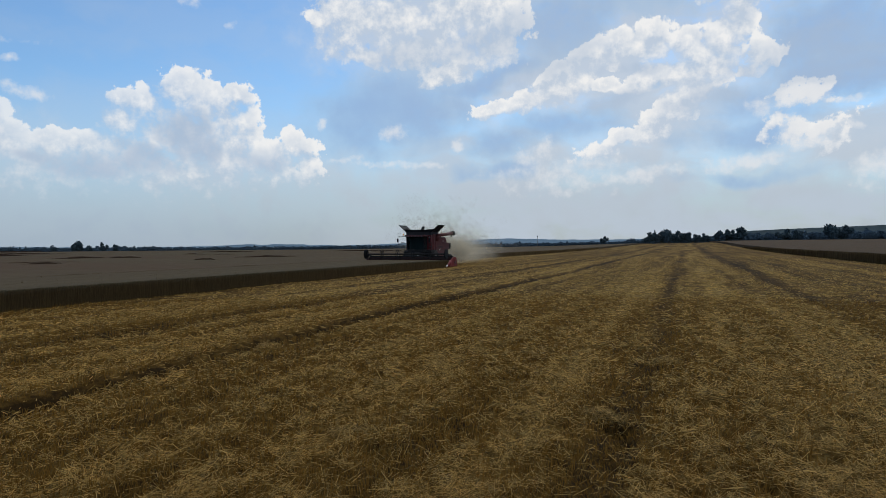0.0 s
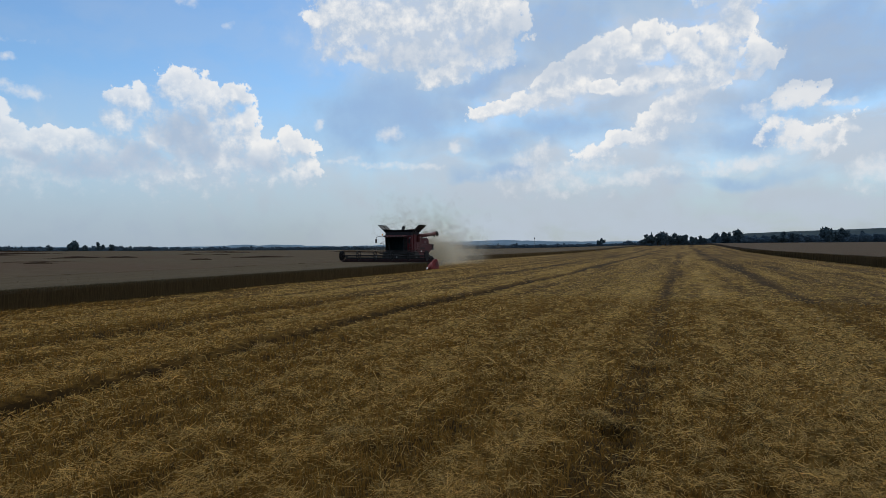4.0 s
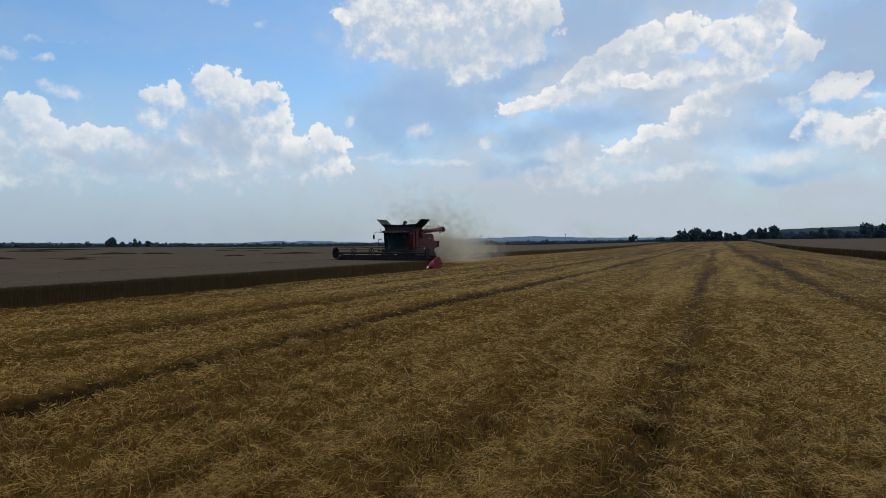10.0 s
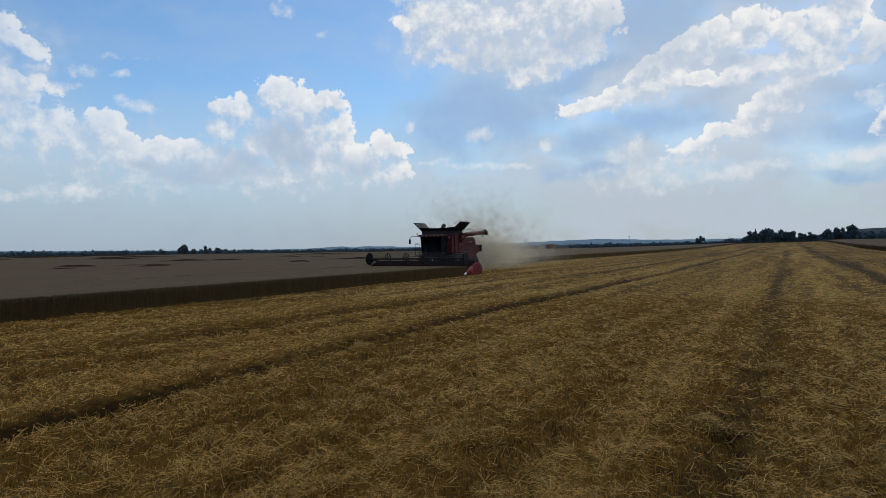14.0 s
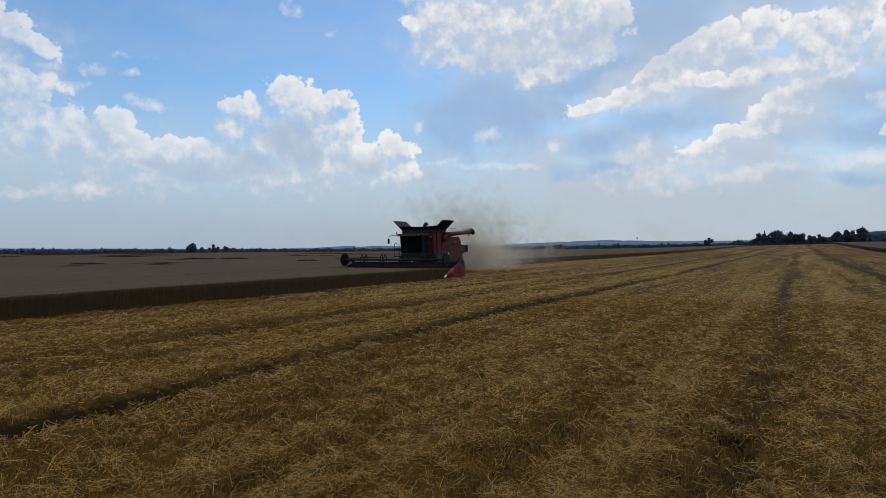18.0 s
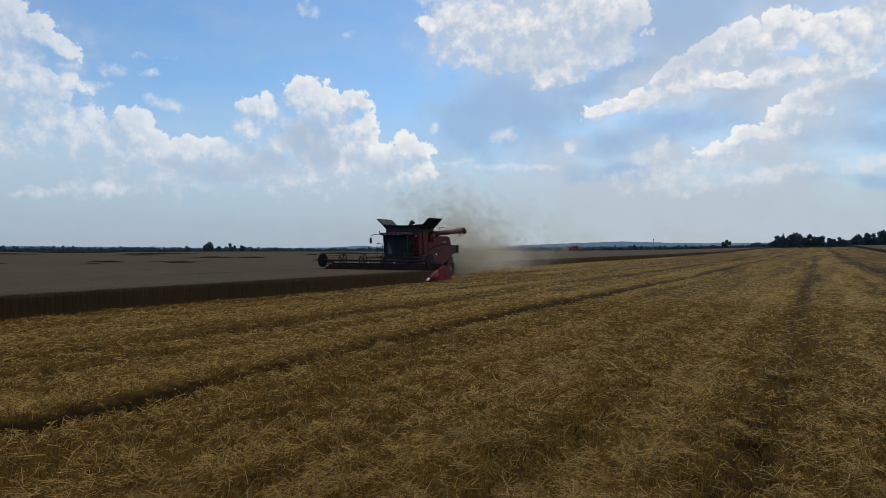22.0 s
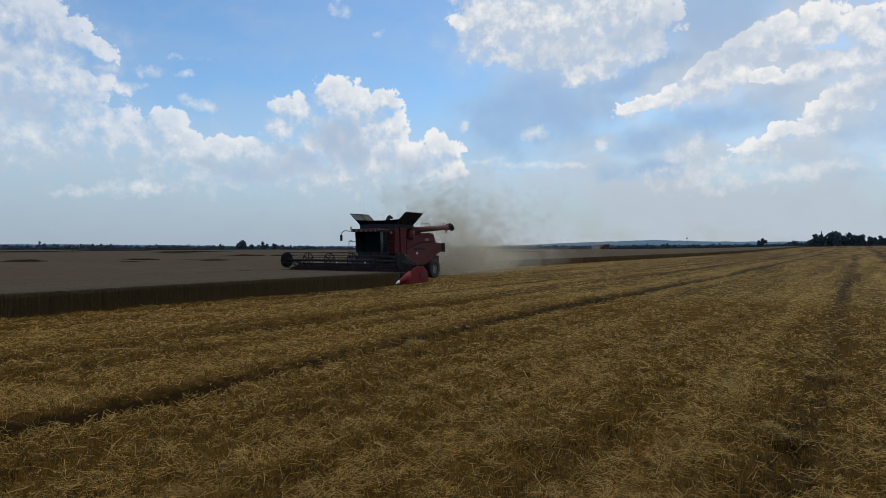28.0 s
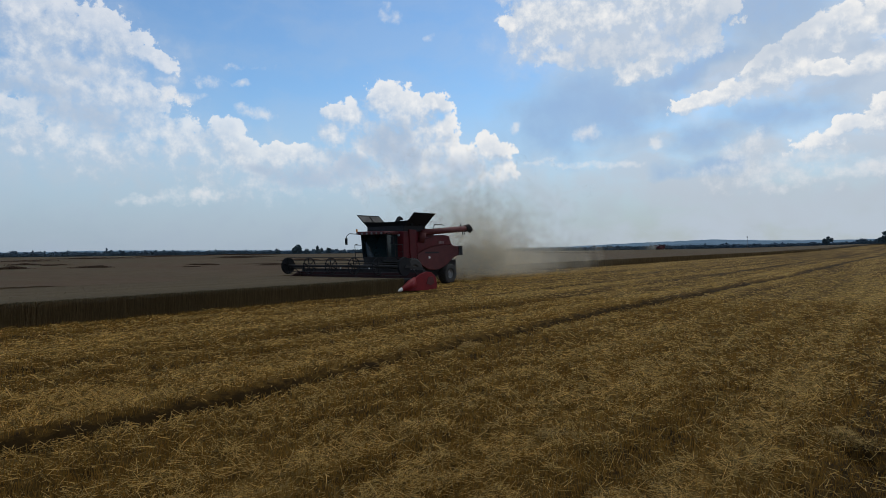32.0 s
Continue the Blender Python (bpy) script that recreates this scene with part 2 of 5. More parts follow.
    lit = m("ADD", m("MULTIPLY", upper, m("MULTIPLY_ADD", rim, 0.5, 0.45)), m("MULTIPLY_ADD", knob, 0.8, m("MULTIPLY", wisp, 2.3)), clamp=True)
    lit = m("ADD", lit, m("MULTIPLY", ease(az, -34.0, -24.0), 0.06), clamp=True)
    thin = m("ADD", field(WISPS, bent, 0.0, 1.15, 1.2, 0.3), m("MULTIPLY_ADD", wisp, 1.5, m("MULTIPLY", knob, 0.5)))
    pale = m("ADD", field(SHEETS, q, 0.0, 1.2, 1.2, 0.6), m("MULTIPLY_ADD", wisp, 0.9, m("MULTIPLY", m("SUBTRACT", lump, 0.5), 1.1)))
    shade = m("ADD", field(SHADE, q, 0.0, 1.5, 1.62), m("MULTIPLY", m("SUBTRACT", lump, 0.5), 0.9))

    nishita = node("ShaderNodeTexSky")
    nishita.sky_type = "NISHITA"
    nishita.sun_disc = False
    nishita.sun_elevation, nishita.sun_rotation = radians(SUN_EL), radians(SUN_AZ)
    nishita.air_density, nishita.dust_density, nishita.ozone_density = 1.0, 0.6, 2.0
    blue = vm("SCALE", vm("MULTIPLY", nishita.outputs[0], (0.76, 0.98, 1.12)))
    blue.node.inputs["Scale"].default_value = SKY_STRENGTH

    # thin high veil, thickest towards the horizon
    veil = ease(el, 13.5, 0.5)
    veil = m("MULTIPLY_ADD", veil, 0.85, m("MULTIPLY", ease(lump, 0.45, 0.75), 0.06), clamp=True)
    veil_tone = mix(ease(el, 0.0, 9.0), mix(ease(az, -48.0, -12.0), (0.385, 0.475, 0.60, 1), (0.42, 0.47, 0.51, 1)), (0.52, 0.62, 0.74, 1))
    out = mix(veil, blue, veil_tone)
    # unseen high cover above and behind the view; darker behind to dim near sides
    high = m("MULTIPLY", ease(el, 21.0, 34.0), ease(lump, 0.35, 0.6))
    out = mix(high, out, mix(ease(sep.outputs[1], -0.3, 0.6), (0.26, 0.31, 0.40, 1), (0.54, 0.60, 0.69, 1)))
    # broad soft sheets of cloud, mostly towards the sun's side
    st = node("ShaderNodeVectorMath", op="MULTIPLY")
    L.new(flat, st.inputs[0])
    st.inputs[1].default_value = (0.5, 1.15, 1.0)
    sheet_n = fbm(vm("ADD", st.outputs[0], vm("MULTIPLY", soft, (2.0, 2.0, 0.0))), 0.22, 7.0, 0.56)
    side = m("MULTIPLY_ADD", ease(az, -34.0, -14.0), 0.84, 0.16)
    out = mix(m("MULTIPLY", m("MULTIPLY", ease(sheet_n, 0.30, 0.60), side), 0.85), out, (0.545, 0.625, 0.73, 1))
    # pale torn sheets round the heaps
    out = mix(m("MULTIPLY", ease(pale, -0.35, 1.0), 0.5), out, mix(ease(el, 3.0, 10.0), (0.525, 0.59, 0.66, 1), (0.68, 0.745, 0.835, 1)))
    # grey-blue undersides
    tone_s = mix(ease(shade, 0.2, 1.1), (0.38, 0.575, 0.81, 1), (0.31, 0.48, 0.76, 1))
    out = mix(m("MULTIPLY", ease(shade, -0.3, 0.9), 0.7), out, tone_s)
    # the heaps: crisp and bright on their upper rims, greyer and dissolving below
    tone_w = mix(lit, (0.56, 0.655, 0.785, 1), (0.99, 0.985, 0.975, 1))
    soft_c, crisp = ease(white, -0.1, 1.5), ease(white, 0.0, 0.36)
    firm = m("MULTIPLY_ADD", ease(az, -34.0, -28.0), 0.4, upper, clamp=True)
    cover = m("MULTIPLY_ADD", firm, m("SUBTRACT", crisp, soft_c), soft_c)
    cover = m("MULTIPLY", cover, m("MULTIPLY_ADD", ease(az, -60.0, -30.0), 0.3, 0.64))
    cover = m("MULTIPLY", cover, m("MULTIPLY_ADD", ease(el, 1.5, 8.0), 0.7, 0.3))
    out = mix(cover, out, tone_w)
    # thick grey-blue hearts of the clouds
    core = m("ADD", field(CORE, q, 0.0, 1.5, 1.62), m("MULTIPLY", wisp, 1.3))
    out = mix(m("MULTIPLY", ease(core, -0.1, 1.1), m("MULTIPLY_ADD", ease(az, -33.0, -27.0), -0.2, 0.74)), out, (0.44, 0.555, 0.72, 1))
    # small torn scraps
    out = mix(m("MULTIPLY", ease(thin, -0.05, 0.9), 0.75), out, (0.86, 0.88, 0.91, 1))

    bg = node("ShaderNodeBackground")
    L.new(out, bg.inputs[0])
    bg.inputs[1].default_value = 1.0
    o = node("ShaderNodeOutputWorld")
    L.new(bg.outputs[0], o.inputs[0])


SKY_STRENGTH = 0.132
make_world()
scene.view_settings.exposure = -0.17
sun = new("sun", bpy.data.lights.new("sun", "SUN"))
sun.data.energy, sun.data.angle, sun.data.color = 1.25, radians(11), (1.0, 0.95, 0.86)
a, e = radians(SUN_AZ), radians(SUN_EL)
sun.matrix_world = look((60 * math.sin(a), 60 * math.cos(a), 80), (60 * math.sin(a) - math.sin(a) * math.cos(e), 60 * math.cos(a) - math.cos(a) * math.cos(e), 80 - math.sin(e)))


# ---------------------------------------------------------------- helpers
rng = np.random.default_rng(7)


def mat(name, colour, rough=0.8, metal=0.0, gloss=0.5, grain=None, bump=0.0, spread=0.25, islands=False, per_object=False, translucent=0.0):
    """A surface with variation at two scales round a base colour; grain: size of its fine grain in metres."""
    ma = bpy.data.materials.new(name)
    ma.use_nodes = True
    nt = ma.node_tree
    N, L = nt.nodes, nt.links
    b = N["Principled BSDF"]
    b.inputs["Roughness"].default_value, b.inputs["Metallic"].default_value = rough, metal
    b.inputs["Specular IOR Level"].default_value = gloss
    c = tuple(colour)
    dark, light = tuple(v * (1 - spread) for v in c), tuple(min(1, v * (1 + spread)) for v in c)
    ramp = N.new("ShaderNodeMix")
    ramp.data_type = "RGBA"
    ramp.inputs[6].default_value, ramp.inputs[7].default_value = (*dark, 1), (*light, 1)
    if islands or per_object:
        src = N.new("ShaderNodeNewGeometry").outputs["Random Per Island"] if islands else N.new("ShaderNodeObjectInfo").outputs["Random"]
        L.new(src, ramp.inputs[0])
    if grain:
        tc = N.new("ShaderNodeTexCoord")
        a = N.new("ShaderNodeTexNoise")
        a.inputs["Scale"].default_value, a.inputs["Detail"].default_value = 1 / grain, 4
        z = N.new("ShaderNodeTexNoise")
        z.inputs["Scale"].default_value, z.inputs["Detail"].default_value = 0.08 / grain, 3
        L.new(tc.outputs["Object"], a.inputs["Vector"]), L.new(tc.outputs["Object"], z.inputs["Vector"])
        if not (islands or per_object):
            add = N.new("ShaderNodeMath")
            add.operation = "ADD"
            L.new(a.outputs[0], add.inputs[0]), L.new(z.outputs[0], add.inputs[1])
            mr = N.new("ShaderNodeMapRange")
            mr.inputs[1].default_value, mr.inputs[2].default_value = 0.65, 1.35
            L.new(add.outputs[0], mr.inputs[0]), L.new(mr.outputs[0], ramp.inputs[0])
        if bump:
            bp = N.new("ShaderNodeBump")
            bp.inputs["Strength"].default_value, bp.inputs["Distance"].default_value = bump, grain
            L.new(a.outputs[0], bp.inputs["Height"]), L.new(bp.outputs[0], b.inputs["Normal"])
    L.new(ramp.outputs[2], b.inputs["Base Color"])
    if translucent:
        tr = N.new("ShaderNodeBsdfTranslucent")
        L.new(ramp.outputs[2], tr.inputs[0])
        ms = N.new("ShaderNodeMixShader")
        ms.inputs[0].default_value = translucent
        L.new(b.outputs[0], ms.inputs[1]), L.new(tr.outputs[0], ms.inputs[2])
        L.new(ms.outputs[0], N["Material Output"].inputs[0])
    return ma


def link_mesh(name, me, material, parent=None, label=""):
    me.materials.append(material)
    ob = new(name, me)
    if parent is not None:
        ob.parent = parent
    return tagged(ob, label)


def part(name, bm, material, parent=None, label="", smooth=False):
    me = bpy.data.meshes.new(name)
    bmesh.ops.recalc_face_normals(bm, faces=bm.faces)
    bm.to_mesh(me)
    bm.free()
    if smooth:
        me.shade_smooth()
    return link_mesh(name, me, material, parent, label)


def np_mesh(name, verts, faces, smooth=False):
    """A mesh from arrays: verts (n, 3), faces (m, 3 or 4)."""
    me = bpy.data.meshes.new(name)
    k = faces.shape[1]
    me.vertices.add(len(verts)), me.loops.add(faces.size), me.polygons.add(len(faces))
    me.vertices.foreach_set("co", np.ascontiguousarray(verts, np.float32).ravel())
    me.loops.foreach_set("vertex_index", np.ascontiguousarray(faces, np.int32).ravel())
    me.polygons.foreach_set("loop_start", np.arange(0, faces.size, k, dtype=np.int32))
    me.polygons.foreach_set("use_smooth", np.full(len(faces), smooth))
    me.update(calc_edges=True)
    return me


def prisms(p0, p1, r0, r1=None, sides=3):
    """Three-sided stalks from p0 to p1 (n, 3) with radii r0, r1 (n); sides=2 leaves the underside open."""
    r1 = r0 if r1 is None else r1
    d = p1 - p0
    d = d / np.maximum(np.linalg.norm(d, axis=1, keepdims=True), 1e-9)
    ref = np.where(np.abs(d[:, 2:3]) > 0.8, np.array([[1.0, 0, 0]]), np.array([[0, 0, 1.0]]))
    u = np.cross(d, ref)
    u /= np.linalg.norm(u, axis=1, keepdims=True)
    w = np.cross(d, u)
    vs = []
    for base, r in ((p0, r0), (p1, r1)):
        for k in range(3):
            a = 2 * math.pi * k / 3 + 0.5
            vs.append(base + (u * math.cos(a) + w * math.sin(a)) * np.reshape(r, (-1, 1)))
    v = np.stack(vs, 1).reshape(-1, 3)
    o = np.arange(len(p0))[:, None] * 6
    f = np.concatenate([o + np.array([[0, 1, 4, 3]]), o + np.array([[1, 2, 5, 4]]), o + np.array([[2, 0, 3, 5]])][:sides], 1).reshape(-1, 4)
    return v, f


def vnoise(x, y, seed=0):
    """Smooth value noise, -1 to 1, one cell per unit."""
    xi, yi = np.floor(x).astype(np.int64), np.floor(y).astype(np.int64)
    fx, fy = x - xi, y - yi
    fx, fy = fx * fx * (3 - 2 * fx), fy * fy * (3 - 2 * fy)

    def h(i, j):
        n = (i * 374761393 + j * 668265263 + seed * 1442695041) & 0xFFFFFFFF
        n = ((n ^ (n >> 13)) * 1274126177) & 0xFFFFFFFF
        return ((n ^ (n >> 16)) & 0xFFFF) / 32767.5 - 1
    a, b, c, d = h(xi, yi), h(xi + 1, yi), h(xi, yi + 1), h(xi + 1, yi + 1)
    return (a + (b - a) * fx) * (1 - fy) + (c + (d - c) * fx) * fy


def box(bm, lo, hi, bevel=0.0):
    m = Matrix.Translation([(a + b) / 2 for a, b in zip(lo, hi)]) @ Matrix.Diagonal([abs(b - a) for a, b in zip(lo, hi)] + [1])
    g = bmesh.ops.create_cube(bm, size=1, matrix=m)
    if bevel:
        es = list({e for v in g["verts"] for e in v.link_edges})
        bmesh.ops.bevel(bm, geom=es, offset=bevel, segments=2, affect="EDGES", profile=0.6)


def rod(bm, p0, p1, r0, r1=None, n=10):
    p0, p1 = Vector(p0), Vector(p1)
    d = p1 - p0
    m = Matrix.Translation((p0 + p1) / 2) @ d.to_track_quat("Z", "Y").to_matrix().to_4x4()
    bmesh.ops.create_cone(bm, cap_ends=True, segments=n, radius1=r0, radius2=r0 if r1 is None else r1, depth=d.length, matrix=m)


def slab(bm, outline, x0, x1, bevel=0.0):
    """A plate with an outline in (y, z) between x0 and x1."""
    a = [bm.verts.new((x0, y, z)) for y, z in outline]
    f = bm.faces.new(a)
    g = bmesh.ops.extrude_face_region(bm, geom=[f])
    vs = [v for v in g["geom"] if isinstance(v, bmesh.types.BMVert)]
    bmesh.ops.translate(bm, vec=(x1 - x0, 0, 0), verts=vs)
    if bevel:
        es = list({e for v in a + vs for e in v.link_edges})
        bmesh.ops.bevel(bm, geom=es, offset=bevel, segments=2, affect="EDGES", profile=0.6)


def ring(bm, centre, radius, thick, n=24, k=6):
    """A torus round the x axis."""
    grid = []
    for i in range(n):
        a = 2 * math.pi * i / n
        row = []
        for j in range(k):
            b = 2 * math.pi * j / k
            r = radius + thick * math.cos(b)
            row.append(bm.verts.new((centre[0] + thick * math.sin(b), centre[1] + r * math.cos(a), centre[2] + r * math.sin(a))))
        grid.append(row)
    for i in range(n):
        for j in range(k):
            bm.faces.new((grid[i][j], grid[(i + 1) % n][j], grid[(i + 1) % n][(j + 1) % k], grid[i][(j + 1) % k]))


def lathe(bm, profile, n=28):
    """Turn (x, r) pairs round the x axis."""
    rows = []
    for i in range(n):
        a = 2 * math.pi * i / n
        rows.append([bm.verts.new((x, r * math.cos(a), r * math.sin(a))) for x, r in profile])
    for i in range(n):
        for j in range(len(profile) - 1):
            bm.faces.new((rows[i][j], rows[i][j + 1], rows[(i + 1) % n][j + 1], rows[(i + 1) % n][j]))


# ---------------------------------------------------------------- materials
STRAW = mat("straw", (0.49, 0.328, 0.109), 0.55, gloss=0.15, spread=0.85, islands=True, translucent=0.25)
STUBBLE = mat("stubble", (0.27, 0.145, 0.032), 0.7, gloss=0.04, spread=0.5, islands=True, translucent=0.2)
STALK = mat("wheat_stalk", (0.17, 0.115, 0.055), 0.75, gloss=0.04, spread=0.35, islands=True, translucent=0.15)
EAR = mat("wheat_ear", (0.125, 0.097, 0.055), 0.75, gloss=0.04, spread=0.35, islands=True, translucent=0.15)


def crop_material(name, colour):
    """The closed top of a ripe crop, with browner and paler drifts."""
    ma = mat(name, colour, 0.9, gloss=0.04, grain=0.12, bump=0.6, spread=0.3)
    N, L = ma.node_tree.nodes, ma.node_tree.links
    b = N["Principled BSDF"]
    base = b.inputs["Base Color"].links[0].from_socket
    tc, mp, no = N.new("ShaderNodeTexCoord"), N.new("ShaderNodeMapping"), N.new("ShaderNodeTexNoise")
    mp.inputs["Rotation"].default_value, mp.inputs["Scale"].default_value = (0, 0, radians(38)), (0.012, 0.06, 0.05)
    no.inputs["Scale"].default_value, no.inputs["Detail"].default_value, no.inputs["Roughness"].default_value = 1.0, 6, 0.65
    L.new(tc.outputs["Object"], mp.inputs[0]), L.new(mp.outputs[0], no.inputs["Vector"])
    mr = N.new("ShaderNodeMapRange")
    mr.inputs[1].default_value, mr.inputs[2].default_value, mr.inputs[3].default_value, mr.inputs[4].default_value = 0.40, 0.60, 0.0, 0.85
    L.new(no.outputs[0], mr.inputs[0])
    mx = N.new("ShaderNodeMix")
    mx.data_type = "RGBA"
    L.new(mr.outputs[0], mx.inputs[0]), L.new(base, mx.inputs[6])
    mx.inputs[7].default_value = (0.094, 0.061, 0.037, 1)
    L.new(mx.outputs[2], b.inputs["Base Color"])
    return ma


CROP = crop_material("wheat_mass", (0.092, 0.073, 0.042))
TALL_CROP = crop_material("brown_crop_mass", (0.074, 0.054, 0.034))
WEED = mat("rusty_weed", (0.105, 0.066, 0.044), 0.9, gloss=0.04, spread=0.5, islands=True)
BRIGHT_RED = mat("red_header_paint", (0.15, 0.009, 0.011), 0.55, gloss=0.15, grain=0.03, bump=0.03, spread=0.25)
RED = mat("red_paint", (0.085, 0.008, 0.010), 0.5, gloss=0.18, grain=0.03, bump=0.03, spread=0.25)
DUSTY_RED = mat("dusty_red_paint", (0.088, 0.020, 0.019), 0.65, gloss=0.25, grain=0.05, bump=0.03, spread=0.3)
DARK = mat("dark_steel", (0.03, 0.028, 0.027), 0.8, gloss=0.15, grain=0.03, bump=0.05, spread=0.4)
BLACK = mat("black_plastic", (0.012, 0.012, 0.013), 0.75, gloss=0.15, grain=0.02, bump=0.05, spread=0.3)
STEEL = mat("worn_steel", (0.25, 0.24, 0.23), 0.4, 0.8, grain=0.02, bump=0.05, spread=0.3)
RUBBER = mat("tyre_rubber", (0.022, 0.02, 0.018), 0.85, grain=0.02, bump=0.2, spread=0.4)
RIM = mat("grey_rim_paint", (0.24, 0.235, 0.23), 0.5, 0.2, grain=0.02, spread=0.2)
PALE = mat("white_plastic", (0.75, 0.75, 0.72), 0.4, grain=0.02, spread=0.1)
AMBER = mat("amber_plastic", (0.8, 0.3, 0.02), 0.3, grain=0.02, spread=0.1)
CLOTH = mat("grey_extension_panel", (0.022, 0.021, 0.023), 0.75, gloss=0.2, grain=0.03, bump=0.1, spread=0.3)
PANEL = mat("grey_lining", (0.075, 0.073, 0.072), 0.6, gloss=0.2, grain=0.03, bump=0.1, spread=0.3)
TROUGH_AND_SHADE = mat("dusty_red_steel_and_far_shade", (0.035, 0.014, 0.013), 0.8, gloss=0.15, grain=0.05, bump=0.05, spread=0.3)
LENS = mat("unlit_lamp_lens", (0.16, 0.155, 0.15), 0.4, gloss=0.3, grain=0.02, spread=0.1)
MARK = mat("faded_decal", (0.26, 0.17, 0.16), 0.7, gloss=0.2, grain=0.02, spread=0.2)
GLASS = mat("tinted_cab_glass", (0.014, 0.026, 0.027), 0.08, gloss=0.5, grain=0.3, spread=0.1)
# far trees and woods: the haze of distance is tinted into the leaf colour
LEAF = mat("haze_tinted_tree_foliage", (0.062, 0.092, 0.105), 0.8, gloss=0.04, spread=0.5, islands=True)
FAR_LEAF = mat("haze_tinted_foliage", (0.08, 0.118, 0.15), 0.9, gloss=0.04, spread=0.35, islands=True)
BARK = mat("bark", (0.09, 0.07, 0.05), 0.9, gloss=0.04, grain=0.05, bump=0.4)
# both hills carry distance haze as blue in their base colour
HILL = mat("haze_painted_hill", (0.13, 0.20, 0.26), 1.0, grain=25, gloss=0.04, spread=0.25)
HILL_NEAR = mat("haze_tinted_wooded_hill", (0.036, 0.056, 0.064), 1.0, grain=12, gloss=0.04, spread=0.4)


def dust_material():
    """Thin haze: each of the many overlapping veils of a puff covers a little."""
    ma = mat("chaff_dust", (0.80, 0.72, 0.56), 1.0, gloss=0.0, spread=0.12, islands=True, translucent=0.5)
    N, L = ma.node_tree.nodes, ma.node_tree.links
    out = N["Material Output"]
    body = out.inputs[0].links[0].from_socket
    ms, tr = N.new("ShaderNodeMixShader"), N.new("ShaderNodeBsdfTransparent")
    ms.inputs[0].default_value = VEIL
    L.new(tr.outputs[0], ms.inputs[1]), L.new(body, ms.inputs[2])
    L.new(ms.outputs[0], out.inputs[0])
    return ma


VEIL = 0.02
scene.cycles.transparent_max_bounces = 120
DUST = dust_material()


def ground_material():
    ma = bpy.data.materials.new("stubble_ground")
    ma.use_nodes = True
    N, L = ma.node_tree.nodes, ma.node_tree.links
    b = N["Principled BSDF"]
    b.inputs["Roughness"].default_value, b.inputs["Specular IOR Level"].default_value = 0.9, 0.04
    tc = N.new("ShaderNodeTexCoord")
    at = N.new("ShaderNodeAttribute")
    at.attribute_name = "straw_and_furrow_shade"
    streak = N.new("ShaderNodeMapping")
    streak.inputs["Scale"].default_value = (2.4, 1.3, 2.0)
    L.new(tc.outputs["Object"], streak.inputs[0])
    n1 = N.new("ShaderNodeTexNoise")
    n1.inputs["Scale"].default_value, n1.inputs["Detail"].default_value, n1.inputs["Roughness"].default_value = 2.4, 8, 0.75
    L.new(streak.outputs[0], n1.inputs["Vector"])
    n2 = N.new("ShaderNodeTexNoise")
    n2.inputs["Scale"].default_value, n2.inputs["Detail"].default_value = 0.35, 5
    L.new(tc.outputs["Object"], n2.inputs["Vector"])

    def blend(sock, k, rest):
        q = N.new("ShaderNodeMath")
        q.operation = "MULTIPLY_ADD"
        L.new(sock, q.inputs[0])
        q.inputs[1].default_value = k
        if isinstance(rest, float):
            q.inputs[2].default_value = rest
        else:
            L.new(rest, q.inputs[2])
        return q.outputs[0]
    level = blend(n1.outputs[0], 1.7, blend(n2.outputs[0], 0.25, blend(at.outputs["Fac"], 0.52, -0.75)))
    # brown stubble tones; the darkest stop paints in shadows between straw clumps
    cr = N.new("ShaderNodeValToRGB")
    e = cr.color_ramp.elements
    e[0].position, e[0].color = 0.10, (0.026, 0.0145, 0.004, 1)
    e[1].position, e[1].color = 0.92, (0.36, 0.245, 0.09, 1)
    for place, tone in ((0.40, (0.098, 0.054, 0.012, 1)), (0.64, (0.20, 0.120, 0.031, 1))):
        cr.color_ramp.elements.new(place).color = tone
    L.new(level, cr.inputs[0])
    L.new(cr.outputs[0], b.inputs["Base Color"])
    bp = N.new("ShaderNodeBump")
    bp.inputs["Strength"].default_value, bp.inputs["Distance"].default_value = 0.9, 0.09
    L.new(n1.outputs[0], bp.inputs["Height"]), L.new(bp.outputs[0], b.inputs["Normal"])
    return ma


# ---------------------------------------------------------------- ground
def furrow(y):
    return -9.55 - 0.75 * np.clip((y - 6) / 9, 0, 1) + 0.45 * np.clip((y - 18) / 40, 0, 1)


